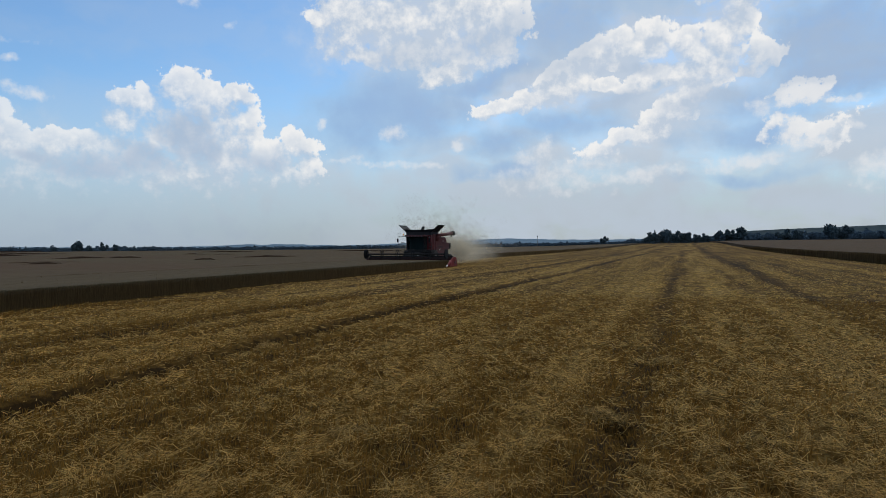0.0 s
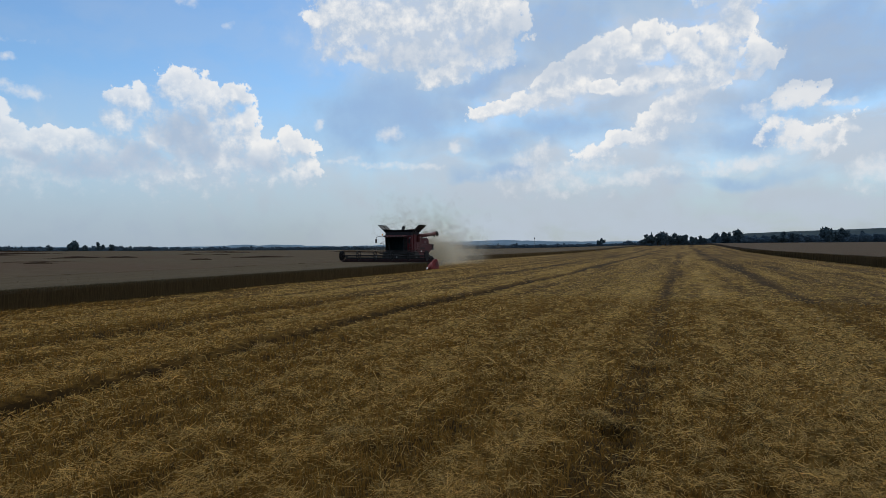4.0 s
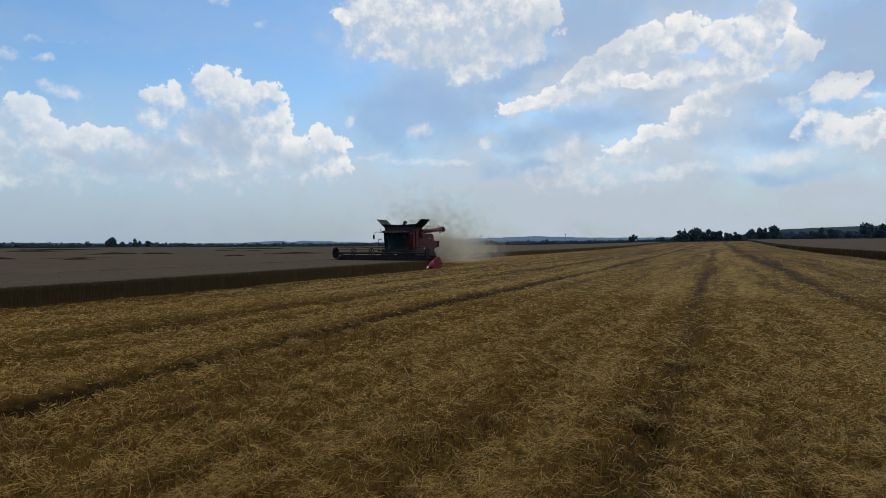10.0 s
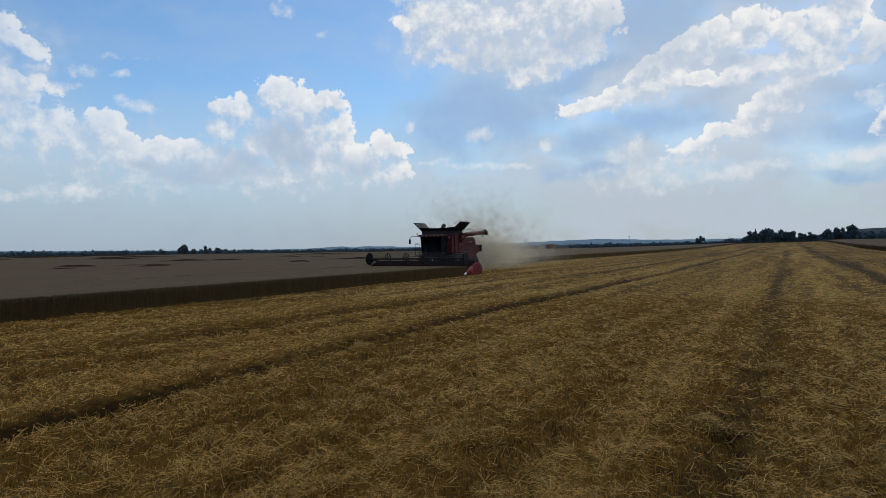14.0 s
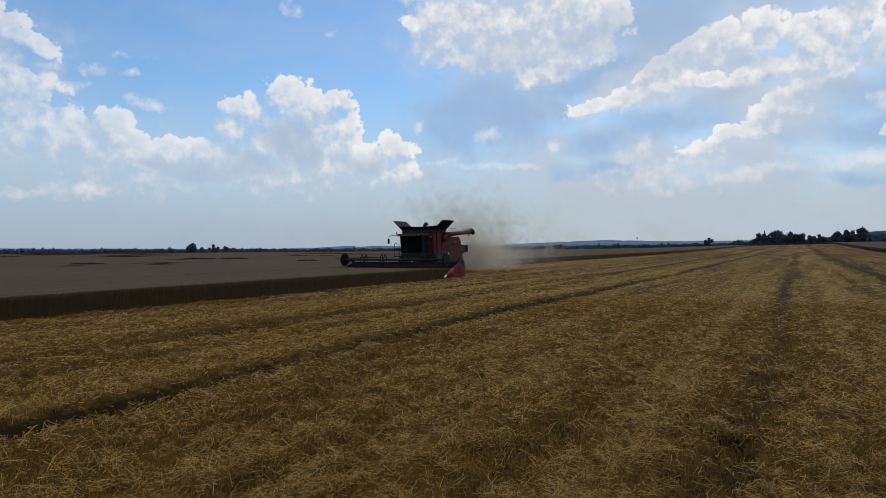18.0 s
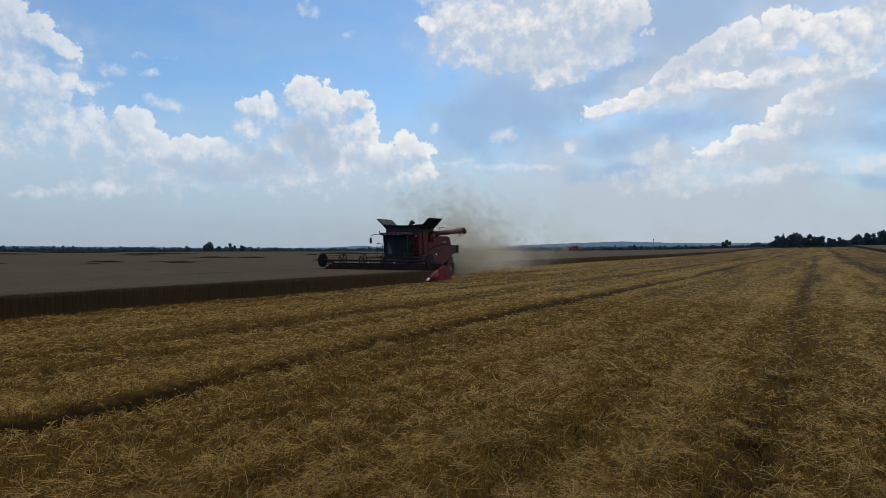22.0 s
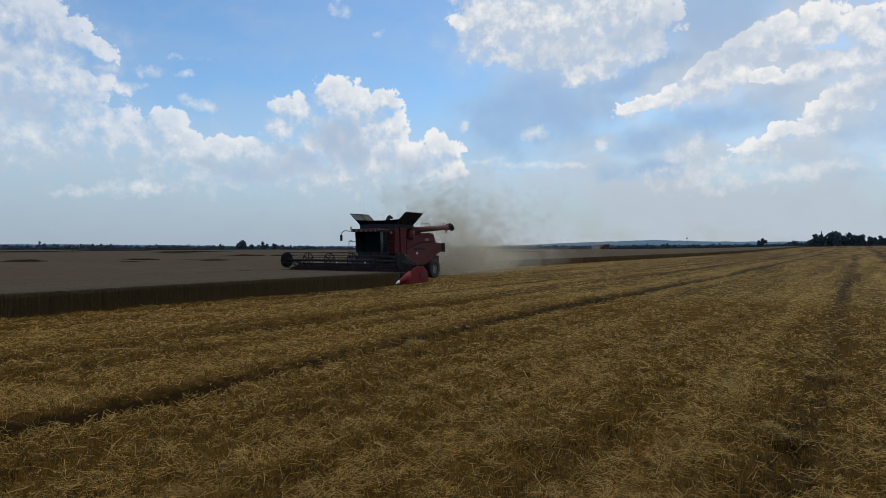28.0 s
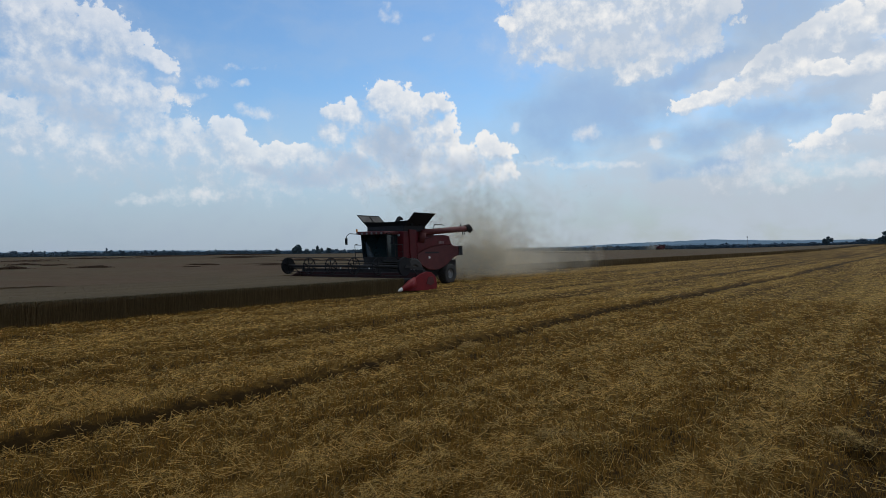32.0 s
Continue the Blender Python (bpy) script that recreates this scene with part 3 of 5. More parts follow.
def straw_and_furrow_shade(x, y):
    """How much chopped straw lies there: 1 on the swaths, low in tracks and on bare stubble; below 0 it paints the
    furrow's shade.
    """
    wob = 0.25 * vnoise(x * 0 + y / 7.0, y * 0 + 3.5, 5)
    c = 0.53 + 0.14 * vnoise(x / 1.7, y / 5.0, 1) + 0.14 * vnoise(x / 0.6, y / 1.5, 2)
    c += 0.38 * vnoise(x / 0.75, y / 22.0, 7) + 0.22 * vnoise(x / 0.35, y / 11.0, 8)

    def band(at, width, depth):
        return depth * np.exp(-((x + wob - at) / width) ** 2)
    # the furrow goes below bare ground, so its shade enters the ground colour
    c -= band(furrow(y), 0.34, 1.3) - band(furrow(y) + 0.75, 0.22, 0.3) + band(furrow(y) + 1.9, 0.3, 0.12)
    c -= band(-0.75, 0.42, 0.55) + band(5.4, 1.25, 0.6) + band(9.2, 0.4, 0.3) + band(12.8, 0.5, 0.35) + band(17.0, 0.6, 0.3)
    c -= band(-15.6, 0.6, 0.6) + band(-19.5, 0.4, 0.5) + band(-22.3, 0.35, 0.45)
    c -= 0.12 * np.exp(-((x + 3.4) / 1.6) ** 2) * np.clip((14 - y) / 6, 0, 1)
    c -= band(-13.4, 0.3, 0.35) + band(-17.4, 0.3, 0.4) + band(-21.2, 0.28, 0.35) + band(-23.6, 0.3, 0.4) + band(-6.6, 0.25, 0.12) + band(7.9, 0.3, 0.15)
    c += band(-12.6, 1.0, 0.18) + band(2.0, 1.6, 0.18) + band(-18.0, 0.8, 0.18) + band(-21.0, 0.7, 0.15)
    return np.clip(c, -0.5, 1)


def land(x, y):
    """The lie of the land: level near by, falling away slightly on one side and rising on the other."""
    r = np.hypot(x, y)
    rise = np.interp(np.degrees(np.arctan2(x, y)), (-90, -70, -30, -16, -10, -5, 3.5, 13, 40, 80), (-0.1, -0.38, -0.37, -0.22, -0.13, 0.02, 0.18, 0.22, 0.15, 0.0))
    u = np.clip((r - 150) / 450, 0, 1)
    return u * u * (3 - 2 * u) * (EYE - WHEAT - 0.2 + r * np.tan(np.radians(rise)))


# small holes and trodden spots: x, y, radius, depth
PITS = ((-0.78, 9.85, 0.16, 0.28), (1.58, 8.95, 0.12, 0.2), (1.0, 9.6, 0.08, 0.1), (3.0, 12.4, 0.12, 0.14), (-0.7, 9.3, 0.25, 0.12), (-3.2, 8.3, 0.1, 0.1))


def ground_z(x, y):
    near = np.clip(1.3 - np.hypot(x, y) / 90.0, 0, 1)
    z = 0.04 * vnoise(x / 0.30, y / 0.36, 33) + 0.03 * vnoise(x / 0.12, y / 0.15, 34) + 0.05 * vnoise(x / 2.3, y / 4.0, 6)
    z -= (0.25 + 0.13 * vnoise(x / 0.3, y / 0.6, 35)) * np.exp(-((x - furrow(y)) / 0.27) ** 2)
    z += 0.08 * np.exp(-((x - furrow(y) + 0.55) / 0.3) ** 2)
    z -= 0.07 * np.exp(-((x + 0.75) / 0.3) ** 2)
    for px, py, size, deep in PITS:
        z -= deep * np.exp(-(((x - px) / size) ** 2 + ((y - py) / size) ** 2))
    return z * near


def make_ground():
    az = np.radians(np.concatenate([np.arange(-180, -75, 5.0), np.arange(-75, 22, 0.3), np.arange(22, 180, 5.0)]))
    r = [0.0, 1.5]
    while r[-1] < 4600:
        r.append(r[-1] * (1.011 if r[-1] > 4.5 else 1.3))
    r = np.array(r)
    A, R = np.meshgrid(az, r)
    x, y = R * np.sin(A), R * np.cos(A)
    z = ground_z(x, y)
    z += land(x, y)
    n = len(az)
    i, j = np.meshgrid(np.arange(len(r) - 1), np.arange(n), indexing="ij")
    k = (j + 1) % n
    f = np.stack([i * n + j, (i + 1) * n + j, (i + 1) * n + k, i * n + k], -1).reshape(-1, 4)
    f = f[:, ::-1]
    me = np_mesh("ground", np.stack([x, y, z], -1).reshape(-1, 3), f, True)
    at = me.attributes.new("straw_and_furrow_shade", "FLOAT", "POINT")
    at.data.foreach_set("value", straw_and_furrow_shade(x, y).astype(np.float32).ravel())
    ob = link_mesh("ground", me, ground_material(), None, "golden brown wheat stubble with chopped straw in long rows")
    tagged(ob, "", "field", "", "structure")


def scatter(n, r0, r1, power=1.0):
    """Points in the wedge before the camera, thinning with distance."""
    u = rng.random(n)
    r = (r0 ** (2 - power) + u * (r1 ** (2 - power) - r0 ** (2 - power))) ** (1 / (2 - power))
    a = np.radians(rng.uniform(-72, 18, n))
    return r * np.sin(a), r * np.cos(a), r


def clumps(x, y, r):
    """Where the straw lies in heaps, 0 to 1; the heaps read larger far off."""
    near = 0.8 * vnoise(x / 0.30, y / 0.36, 33) + 0.8 * vnoise(x / 0.12, y / 0.15, 34)
    far = 0.8 * vnoise(x / 0.8, y / 1.1, 36) + 0.8 * vnoise(x / 0.4, y / 0.5, 37)
    u = np.clip((r - 14) / 22, 0, 1)
    v = near * (1 - u) + far * u
    return np.clip(0.5 + 1.1 * v, 0, 1)


def make_straw():
    x, y, r = scatter(1000000, 4.8, 140, 1.85)
    cl = clumps(x, y, r)
    keep = (rng.random(len(x)) < 0.05 + np.maximum(straw_and_furrow_shade(x, y), 0) ** 1.2 * (0.08 + 1.1 * cl)) & (x > CUT + 0.3) & (x < RIGHT) & ((x > EDGE + 0.15) | ((x < EDGE - 0.5) & (y > 29)))
    for px, py, size, deep in PITS:
        keep &= np.hypot(x - px, y - py) > size * 1.1
    x, y, r, cl = x[keep], y[keep], r[keep], cl[keep]
    n = len(x)
    a = rng.uniform(0, math.pi, n)
    size = (0.05 + 0.19 * rng.random(n) ** 2.2) * np.clip(r / 16, 0.9, 1.05)
    tilt = rng.normal(0.0, 0.38, n) * np.clip(12 / r, 0.25, 1)
    d = np.stack([np.cos(a) * np.cos(tilt), np.sin(a) * np.cos(tilt), np.sin(tilt)], -1) * (size / 2)[:, None]
    c = np.stack([x, y, ground_z(x, y) + 0.02 + np.abs(np.sin(tilt)) * size / 2 + cl * 0.12 * rng.random(n) * np.clip(14 / r, 0.3, 1)], -1)
    w = 0.0024 * np.clip(r / 7.0, 0.85, 3.2) * rng.uniform(0.6, 1.4, n)
    v, f = prisms(c - d, c + d, w, None, 2)
    ob = link_mesh("loose_straw", np_mesh("loose_straw", v, f), STRAW, None, "pale golden chopped straw lying loose over the stubble")
    tagged(ob, "", "straw", "", "stuff")
    x, y, r = scatter(150000, 4.6, 34, 1.3)
    x = np.round(x / 0.125) * 0.125 + rng.normal(0, 0.03, len(x))
    keep = (x > EDGE + 0.15) & (x < RIGHT) & (np.abs(x - furrow(y)) > 0.38) & (rng.random(len(x)) < 1.25 - straw_and_furrow_shade(x, y))
    x, y, r = x[keep], y[keep], r[keep]
    n = len(x)
    h = rng.uniform(0.06, 0.19, n) * np.where(np.abs(x + 0.75) < 0.3, 0.6, 1)
    b = np.stack([x, y, ground_z(x, y) - 0.02], -1)
    t = b + np.stack([rng.normal(0, 0.03, n), rng.normal(0, 0.03, n), h], -1)
    w = 0.0023 * np.clip(r / 7.0, 0.85, 1.8)
    v, f = prisms(b, t, w, None, 2)
    ob = link_mesh("stubble", np_mesh("stubble", v, f), STUBBLE, None, "short upright golden brown wheat stubble in drilled rows")
    tagged(ob, "", "stubble", "", "stuff")


make_ground()
make_straw()


def straw_tuft(x, y, wide, high, n):
    """A raised wad of straw left between the rows."""
    px, py = x + rng.normal(0, wide * 0.55, n), y + rng.normal(0, wide * 0.3, n)
    a, tilt = rng.uniform(0, math.pi, n), rng.normal(0, 0.5, n)
    size = 0.06 + 0.2 * rng.random(n) ** 1.5
    d = np.stack([np.cos(a) * np.cos(tilt), np.sin(a) * np.cos(tilt), np.sin(tilt)], -1) * (size / 2)[:, None]
    fall = np.exp(-((px - x) / wide) ** 2 - ((py - y) / wide) ** 2)
    c = np.stack([px, py, ground_z(px, py) + 0.03 + high * fall * rng.random(n)], -1)
    v, f = prisms(c - d, c + d, np.full(n, 0.003), None, 3)
    ob = link_mesh("straw_tuft", np_mesh("straw_tuft", v, f), STRAW, None, "raised pale wad of straw left on the stubble")
    tagged(ob, "", "straw", "straw wads", "stuff")


for wad in ((-1.05, 10.25, 0.35, 0.2, 420), (-0.35, 15.5, 0.4, 0.15, 300), (-9.9, 14.6, 0.4, 0.12, 260), (0.9, 9.4, 0.25, 0.12, 200), (-4.2, 8.2, 0.3, 0.14, 240), (3.1, 12.8, 0.3, 0.12, 200)):
    straw_tuft(*wad)


# ---------------------------------------------------------------- standing wheat
def stalk_rows(n, x0, x1, y0, y1, thick, height=WHEAT):
    x, y = x0 + (x1 - x0) * rng.random(n), rng.uniform(y0, y1, n)
    h = height * rng.uniform(0.78, 0.99, n)
    b = np.stack([x, y, np.zeros(n)], -1)
    t = b + np.stack([rng.normal(0, 0.05, n), rng.normal(0, 0.05, n), h], -1)
    return b, t, np.full(n, thick) * rng.uniform(0.7, 1.3, n)


def join(*vf):
    vs, fs, o = [], [], 0
    for v, f in vf:
        vs.append(v), fs.append(f + o)
        o += len(v)
    return np.concatenate(vs), np.concatenate(fs)


def sheet(xs, ys, zfun):
    X, Y = np.meshgrid(xs, ys)
    v = np.stack([X, Y, zfun(X, Y)], -1).reshape(-1, 3)
    n = len(xs)
    i, j = np.meshgrid(np.arange(len(ys) - 1), np.arange(n - 1), indexing="ij")
    f = np.stack([i * n + j, i * n + j + 1, (i + 1) * n + j + 1, (i + 1) * n + j], -1).reshape(-1, 4)
    return v, f


def wheat_section():
    """One metre of the swath that is still to be cut; the origin is at its outer edge on the ground."""
    root = new("standing_wheat_section")
    tagged(root, "ripe greyish brown standing wheat waiting to be cut", "wheat", "uncut swath")
    width = EDGE - CUT
    xs = np.concatenate([[-width, -width], np.linspace(-width, -0.22, 30), [-0.2]])
    ys = np.linspace(0, 1, 7)

    def top(x, y):
        z = WHEAT - 0.03 + 0.03 * vnoise(x / 0.3, y / 0.34 + 0.5, 11) * np.sin(np.clip(y, 0, 1) * math.pi)
        return np.where((x > -0.21), 0.0, z)
    v, f = sheet(xs[1:], ys, top)
    link_mesh("crop_mass", np_mesh("crop_mass", v, f), CROP, root)
    b, t, r = stalk_rows(520, -0.40, 0.02, 0, 1, 0.007)
    b2, t2, r2 = stalk_rows(90, -width, -0.3, 0, 1, 0.006)
    b2[:, 2] = 0.4
    v, f = prisms(np.concatenate([b, b2]), np.concatenate([t, t2]), np.concatenate([r, r2]))
    tagged(link_mesh("stalk_layer", np_mesh("stalk_layer", v, f), STALK, root), kind="stuff")
    tt = np.concatenate([t, t2])
    lean = np.stack([rng.normal(0, 0.03, len(tt)), rng.normal(0, 0.03, len(tt)), rng.uniform(0.0, 0.035, len(tt))], -1)
    v, f = prisms(tt - 0.02, tt + lean, np.full(len(tt), 0.011), np.full(len(tt), 0.006))
    tagged(link_mesh("ear_layer", np_mesh("ear_layer", v, f), EAR, root), kind="stuff")
    return root


def weed_patch(x, y, length, depth, tall):
    """A long rusty clump of weeds that stands out of the wheat; it lies across the view."""
    n = int(500 * max(1.0, length / 4))
    r = np.hypot(x, y)
    u, w = rng.normal(0, 0.5, n), rng.uniform(-1, 1, n)
    ux, uy = y / r, -x / r
    px, py = x + ux * u * length + x / r * w * depth, y + uy * u * length + y / r * w * depth
    top = WHEAT + 1.1 * tall * np.clip(0.55 + 0.5 * vnoise(u * length / 0.8 + x, w * 2, 61), 0, 1) * rng.uniform(0.5, 1.0, n) * np.exp(-0.5 * u * u)
    g = land(px, py)
    b = np.stack([px, py, g], -1)
    t = np.stack([px + rng.normal(0, 0.08, n), py + rng.normal(0, 0.08, n), g + top], -1)
    v, f = prisms(b, t, np.full(n, 0.022 * r / 70), np.full(n, 0.04 * r / 70))
    ob = link_mesh("weed_patch", np_mesh("weed_patch", v, f), WEED, None, "rusty brown weeds standing out of the ripe wheat")
    tagged(ob, "", "weeds", "weed patches in the wheat", "stuff")


def field_top(x, y, height):
    z = height - 0.03 + 0.03 * vnoise(x / 0.7, y / 0.7, 21) + 0.06 * vnoise(x / 9, y / 14, 22) + 0.04 * vnoise(x / 3, y / 3, 23)
    return z


def wheat_field(name, side, x_edge, x_far, label, crop, height=WHEAT):
    """A sheet of standing wheat, with stalks along its open edge."""
    root = new(name)
    tagged(root, label, "wheat field")
    steps = np.cumsum(np.concatenate([np.full(160, 0.45), 0.45 * 1.035 ** np.arange(110)]))
    steps = steps[steps < abs(x_far - x_edge)]
    xs = x_edge + side * np.concatenate([[0.25, 0.27], 0.3 + steps])
    ys = np.concatenate([np.arange(-40, 150, 0.6), 150 + np.cumsum(0.6 * 1.03 ** np.arange(130))])
    ys = ys[ys < 900]

    def top(x, y):
        return np.where(np.abs(x - x_edge) < 0.26, 0.0, field_top(x, y, height)) + land(x, y)
    v, f = sheet(xs, ys, top)
    link_mesh("crop_mass", np_mesh("crop_mass", v, f if side > 0 else f[:, ::-1]), crop, root)
    n = 20000 if side < 0 else 9000
    b, t, r = stalk_rows(n, x_edge + side * 0.4, x_edge, 0, 1, 0.012, height)
    y = 29 * (300 / 29) ** rng.random(n)
    k = np.clip(y / 60, 0.8, 4)
    b[:, 1], t[:, 1] = y, y + rng.normal(0, 0.05, n)
    v, f = prisms(b, t, r * k, r * k * 1.3)
    tagged(link_mesh("stalk_layer", np_mesh("stalk_layer", v, f), STALK, root), kind="stuff")


SECTIONS = []
KINDS = [wheat_section() for k in range(5)]
for k, kind in enumerate(KINDS):
    kind.matrix_basis = pose(EDGE, -2.0 + k, 0)
for i in range(3, 75):
    s = copy_thing(KINDS[(i * 7 + i // 5) % 5], pose(EDGE, float(i), 0))
    SECTIONS.append((i, s))
for spot in ((-84, 78, 2.6, 0.8, 0.3), (-79, 81, 1.6, 0.6, 0.3), (-95, 116, 1.8, 0.8, 0.3), (-58, 73, 0.9, 0.5, 0.2), (-61, 92, 3.6, 0.8, 0.25),
             (-66, 56, 2.4, 0.5, 0.14), (-88, 116, 1.5, 0.8, 0.25), (-78, 32, 1.4, 0.5, 0.3), (-100, 43, 1.7, 0.6, 0.3), (-73, 38, 1.5, 0.5, 0.3),
             (-71, 50, 1.6, 0.5, 0.2), (-94, 44, 1.3, 0.5, 0.16), (-63, 43, 0.9, 0.4, 0.14), (-61, 52, 1.1, 0.4, 0.14)):
    weed_patch(*spot)
for spot in ((-150, 120, 7, 1, 0.35), (-170, 90, 9, 1, 0.35), (-120, 160, 6, 1, 0.35), (-200, 130, 10, 1, 0.4), (-140, 60, 5, 1, 0.25), (-95, 190, 6, 1, 0.35),
             (-180, 50, 9, 1, 0.35), (-230, 180, 12, 1, 0.5), (-75, 170, 4, 1, 0.3), (-130, 100, 4, 1, 0.25)):
    weed_patch(*spot)
wheat_field("wheat_field", -1, CUT, -700, "wide field of ripe greyish brown standing wheat with lodged patches", CROP)
wheat_field("wheat_field", 1, RIGHT, 500, "tall ripe dark brown standing crop beyond the cut strip", TALL_CROP, 1.25)


# ---------------------------------------------------------------- trees and hills
def at(az, dist, z=0.0):
    return (dist * math.sin(radians(az)), dist * math.cos(radians(az)), z)


def leaf_cloud(n, spread, size, r):
    """Small crooked leaf clumps in an uneven crown; spread (x, y, z)."""
    lobes = r.normal(0, 0.38, (9, 3))
    d = r.normal(0, 1, (n, 3))
    d *= 0.42 * r.random((n, 1)) ** 0.4 / np.linalg.norm(d, axis=1, keepdims=True)
    c = lobes[r.integers(0, 9, n)] + d
    c = c * np.array(spread)
    q = r.normal(0, 1, (n, 4, 3)) * size
    v = (c[:, None, :] + q).reshape(-1, 3)
    o = np.arange(n)[:, None] * 4
    f = np.concatenate([o + np.array([[0, 1, 2]]), o + np.array([[0, 2, 3]]), o + np.array([[0, 3, 1]]), o + np.array([[1, 3, 2]])], 1).reshape(-1, 3)
    return v, f


def tree(seed, slim=1.0):
    """A tree one unit high."""
    r = np.random.default_rng(seed)
    root = new("tree")
    bm = bmesh.new()
    rod(bm, (0, 0, 0), (0.01, 0, 0.55), 0.03, 0.014, 7)
    for k in range(6):
        a, z = k * 1.1 + seed, 0.25 + 0.05 * k
        rod(bm, (0, 0, z), (0.2 * slim * math.cos(a), 0.2 * slim * math.sin(a), z + 0.22), 0.012, 0.004, 5)
    part("trunk", bm, BARK, root)
    v, f = leaf_cloud(1500, (0.42 * slim, 0.42 * slim, 0.40), 0.036, r)
    v[:, 2] -= v[:, 2].min()
    v[:, 2] = 0.1 + 0.9 * v[:, 2] / np.percentile(v[:, 2], 99.5)
    link_mesh("crown", np_mesh("crown", v, f), LEAF, root)
    return root


def plant(kinds, k, az, dist, top, width=1.0):
    """A tree whose crown reaches the elevation top (degrees)."""
    h = EYE + dist * math.tan(radians(top))
    base = float(land(*at(az, dist)[:2]))
    t = copy_thing(kinds[k % len(kinds)], Matrix())
    s = h - base
    t.scale = (s * width, s * width, s)
    t.location = at(az, dist, base)
    t.rotation_euler[2] = az * 3.7 + k
    tagged(t, "dark green broadleaved tree at the far field edge" if width > 0.5 else "slender dark conifer at the far field edge", "tree", "far trees")


def make_trees():
    kinds = [tree(s) for s in (1, 2, 3, 4)]
    slim = tree(9, 0.35)
    spots = ((-47.3, 520, 0.40, 1.1), (-48.9, 540, -0.02, 1), (-45.75, 520, 0.3, .9), (-44.9, 530, 0.15, 1), (-46.6, 540, 0.08, 1.1), (-50.7, 560, 0.04, .6),
             (-60.1, 330, -0.25, 1), (-61.3, 420, -0.28, 1.1), (-56.3, 450, -0.2, 1.2),
             (-6.4, 800, 0.58, 1.1), (-2.75, 640, 0.88, 1.1), (-1.9, 650, 0.95, 1.1), (-1.3, 640, 1.08, 1.2), (-0.85, 650, 0.95, 1.2),
             (-0.33, 660, 0.78, 1), (0.13, 650, 0.85, 1), (2.5, 700, 0.95, 1), (2.9, 700, 1.02, 1), (3.3, 700, 1.0, .9), (3.87, 660, 1.2, 1.2),
             (10.1, 560, 1.3, 1.3), (10.6, 570, 1.2, 1.1), (7.0, 650, 1.0, 1.2), (7.7, 660, 0.95, 1))
    for k, (az, d, top, w) in enumerate(spots):
        plant(kinds, k, az, d, top, w)
    for az, top in ((-2.33, 1.06), (-51.6, 0.06)):
        plant([slim], 0, az, 640, top, 0.42)
    # the first copies serve as trees of their own
    for k, t in enumerate((*kinds, slim)):
        az = (-49.6, -43.6, 1.3, 0.7, -51.0)[k]
        top = (0.0, 0.02, 0.75, 0.7, 0.0)[k]
        d = 620
        base = float(land(*at(az, d)[:2]))
        s = EYE + d * math.tan(radians(top)) - base
        t.scale, t.location = (s, s, s), at(az, d, base)
        tagged(t, "dark green broadleaved tree in the far tree line", "tree", "far trees")


def wood(name, label, az0, az1, dist, top, material, rough=0.12, seed=3, count=None):
    """A belt of far woodland between two bearings; top: elevation of its crowns at both ends."""
    r = np.random.default_rng(seed)
    n = count or int(abs(az1 - az0) * 12)
    vs, fs, o = [], [], 0
    for k in range(n):
        u = (k + r.random()) / n
        az = az0 + (az1 - az0) * u
        d = dist * (1 + 0.06 * r.normal())
        h = EYE + d * math.tan(radians(top[0] + (top[1] - top[0]) * u + rough * (0.6 * math.sin(u * 40 + seed) + r.normal()) * 0.5))
        base = float(land(*at(az, d)[:2])) - 0.2
        h = max(h - base, 2.0)
        wdt = d * math.tan(radians(abs(az1 - az0) / n)) * 0.9 + 1.5
        v, f = leaf_cloud(170, (wdt * 1.2, wdt * 1.2, h * 0.40), h * 0.055 + 0.2, r)
        v[:, 2] = np.maximum(v[:, 2] + h * 0.45, 0) + base
        v += np.array([at(az, d)])
        vs.append(v), fs.append(f + o)
        o += len(v)
    ob = link_mesh(name, np_mesh(name, np.concatenate(vs), np.concatenate(fs)), material, None, label)
    tagged(ob, "", "woodland", "", "stuff")


def hill(name, label, pts, dist, material, rough=0.02, seed=1):
    """A long ridge; pts: (bearing, elevation of its crest)."""
    azs = np.linspace(pts[0][0], pts[-1][0], 220)
    els = np.interp(azs, [p[0] for p in pts], [p[1] for p in pts]) + rough * (vnoise(azs * 2.3, azs * 0, seed) + 0.6 * vnoise(azs * 7, azs * 0, seed + 1))
    crest = EYE + dist * np.tan(np.radians(els))
    prof = ((-0.25, 0.0), (-0.12, 0.55), (-0.04, 0.92), (0.0, 1.0), (0.05, 0.9), (0.2, 0.0))
    rows = []
    for off, k in prof:
        d = dist * (1 + off)
        rows.append(np.stack([d * np.sin(np.radians(azs)), d * np.cos(np.radians(azs)), crest * k - (3 if k == 0 else 0)], -1))
    v = np.stack(rows, 0).reshape(-1, 3)
    n = len(azs)
    i, j = np.meshgrid(np.arange(len(prof) - 1), np.arange(n - 1), indexing="ij")
    f = np.stack([i * n + j, i * n + j + 1, (i + 1) * n + j + 1, (i + 1) * n + j], -1).reshape(-1, 4)
    ob = link_mesh(name, np_mesh(name, v, f, True), material, None, label)
    tagged(ob, "", "hill", "", "structure")


make_trees()


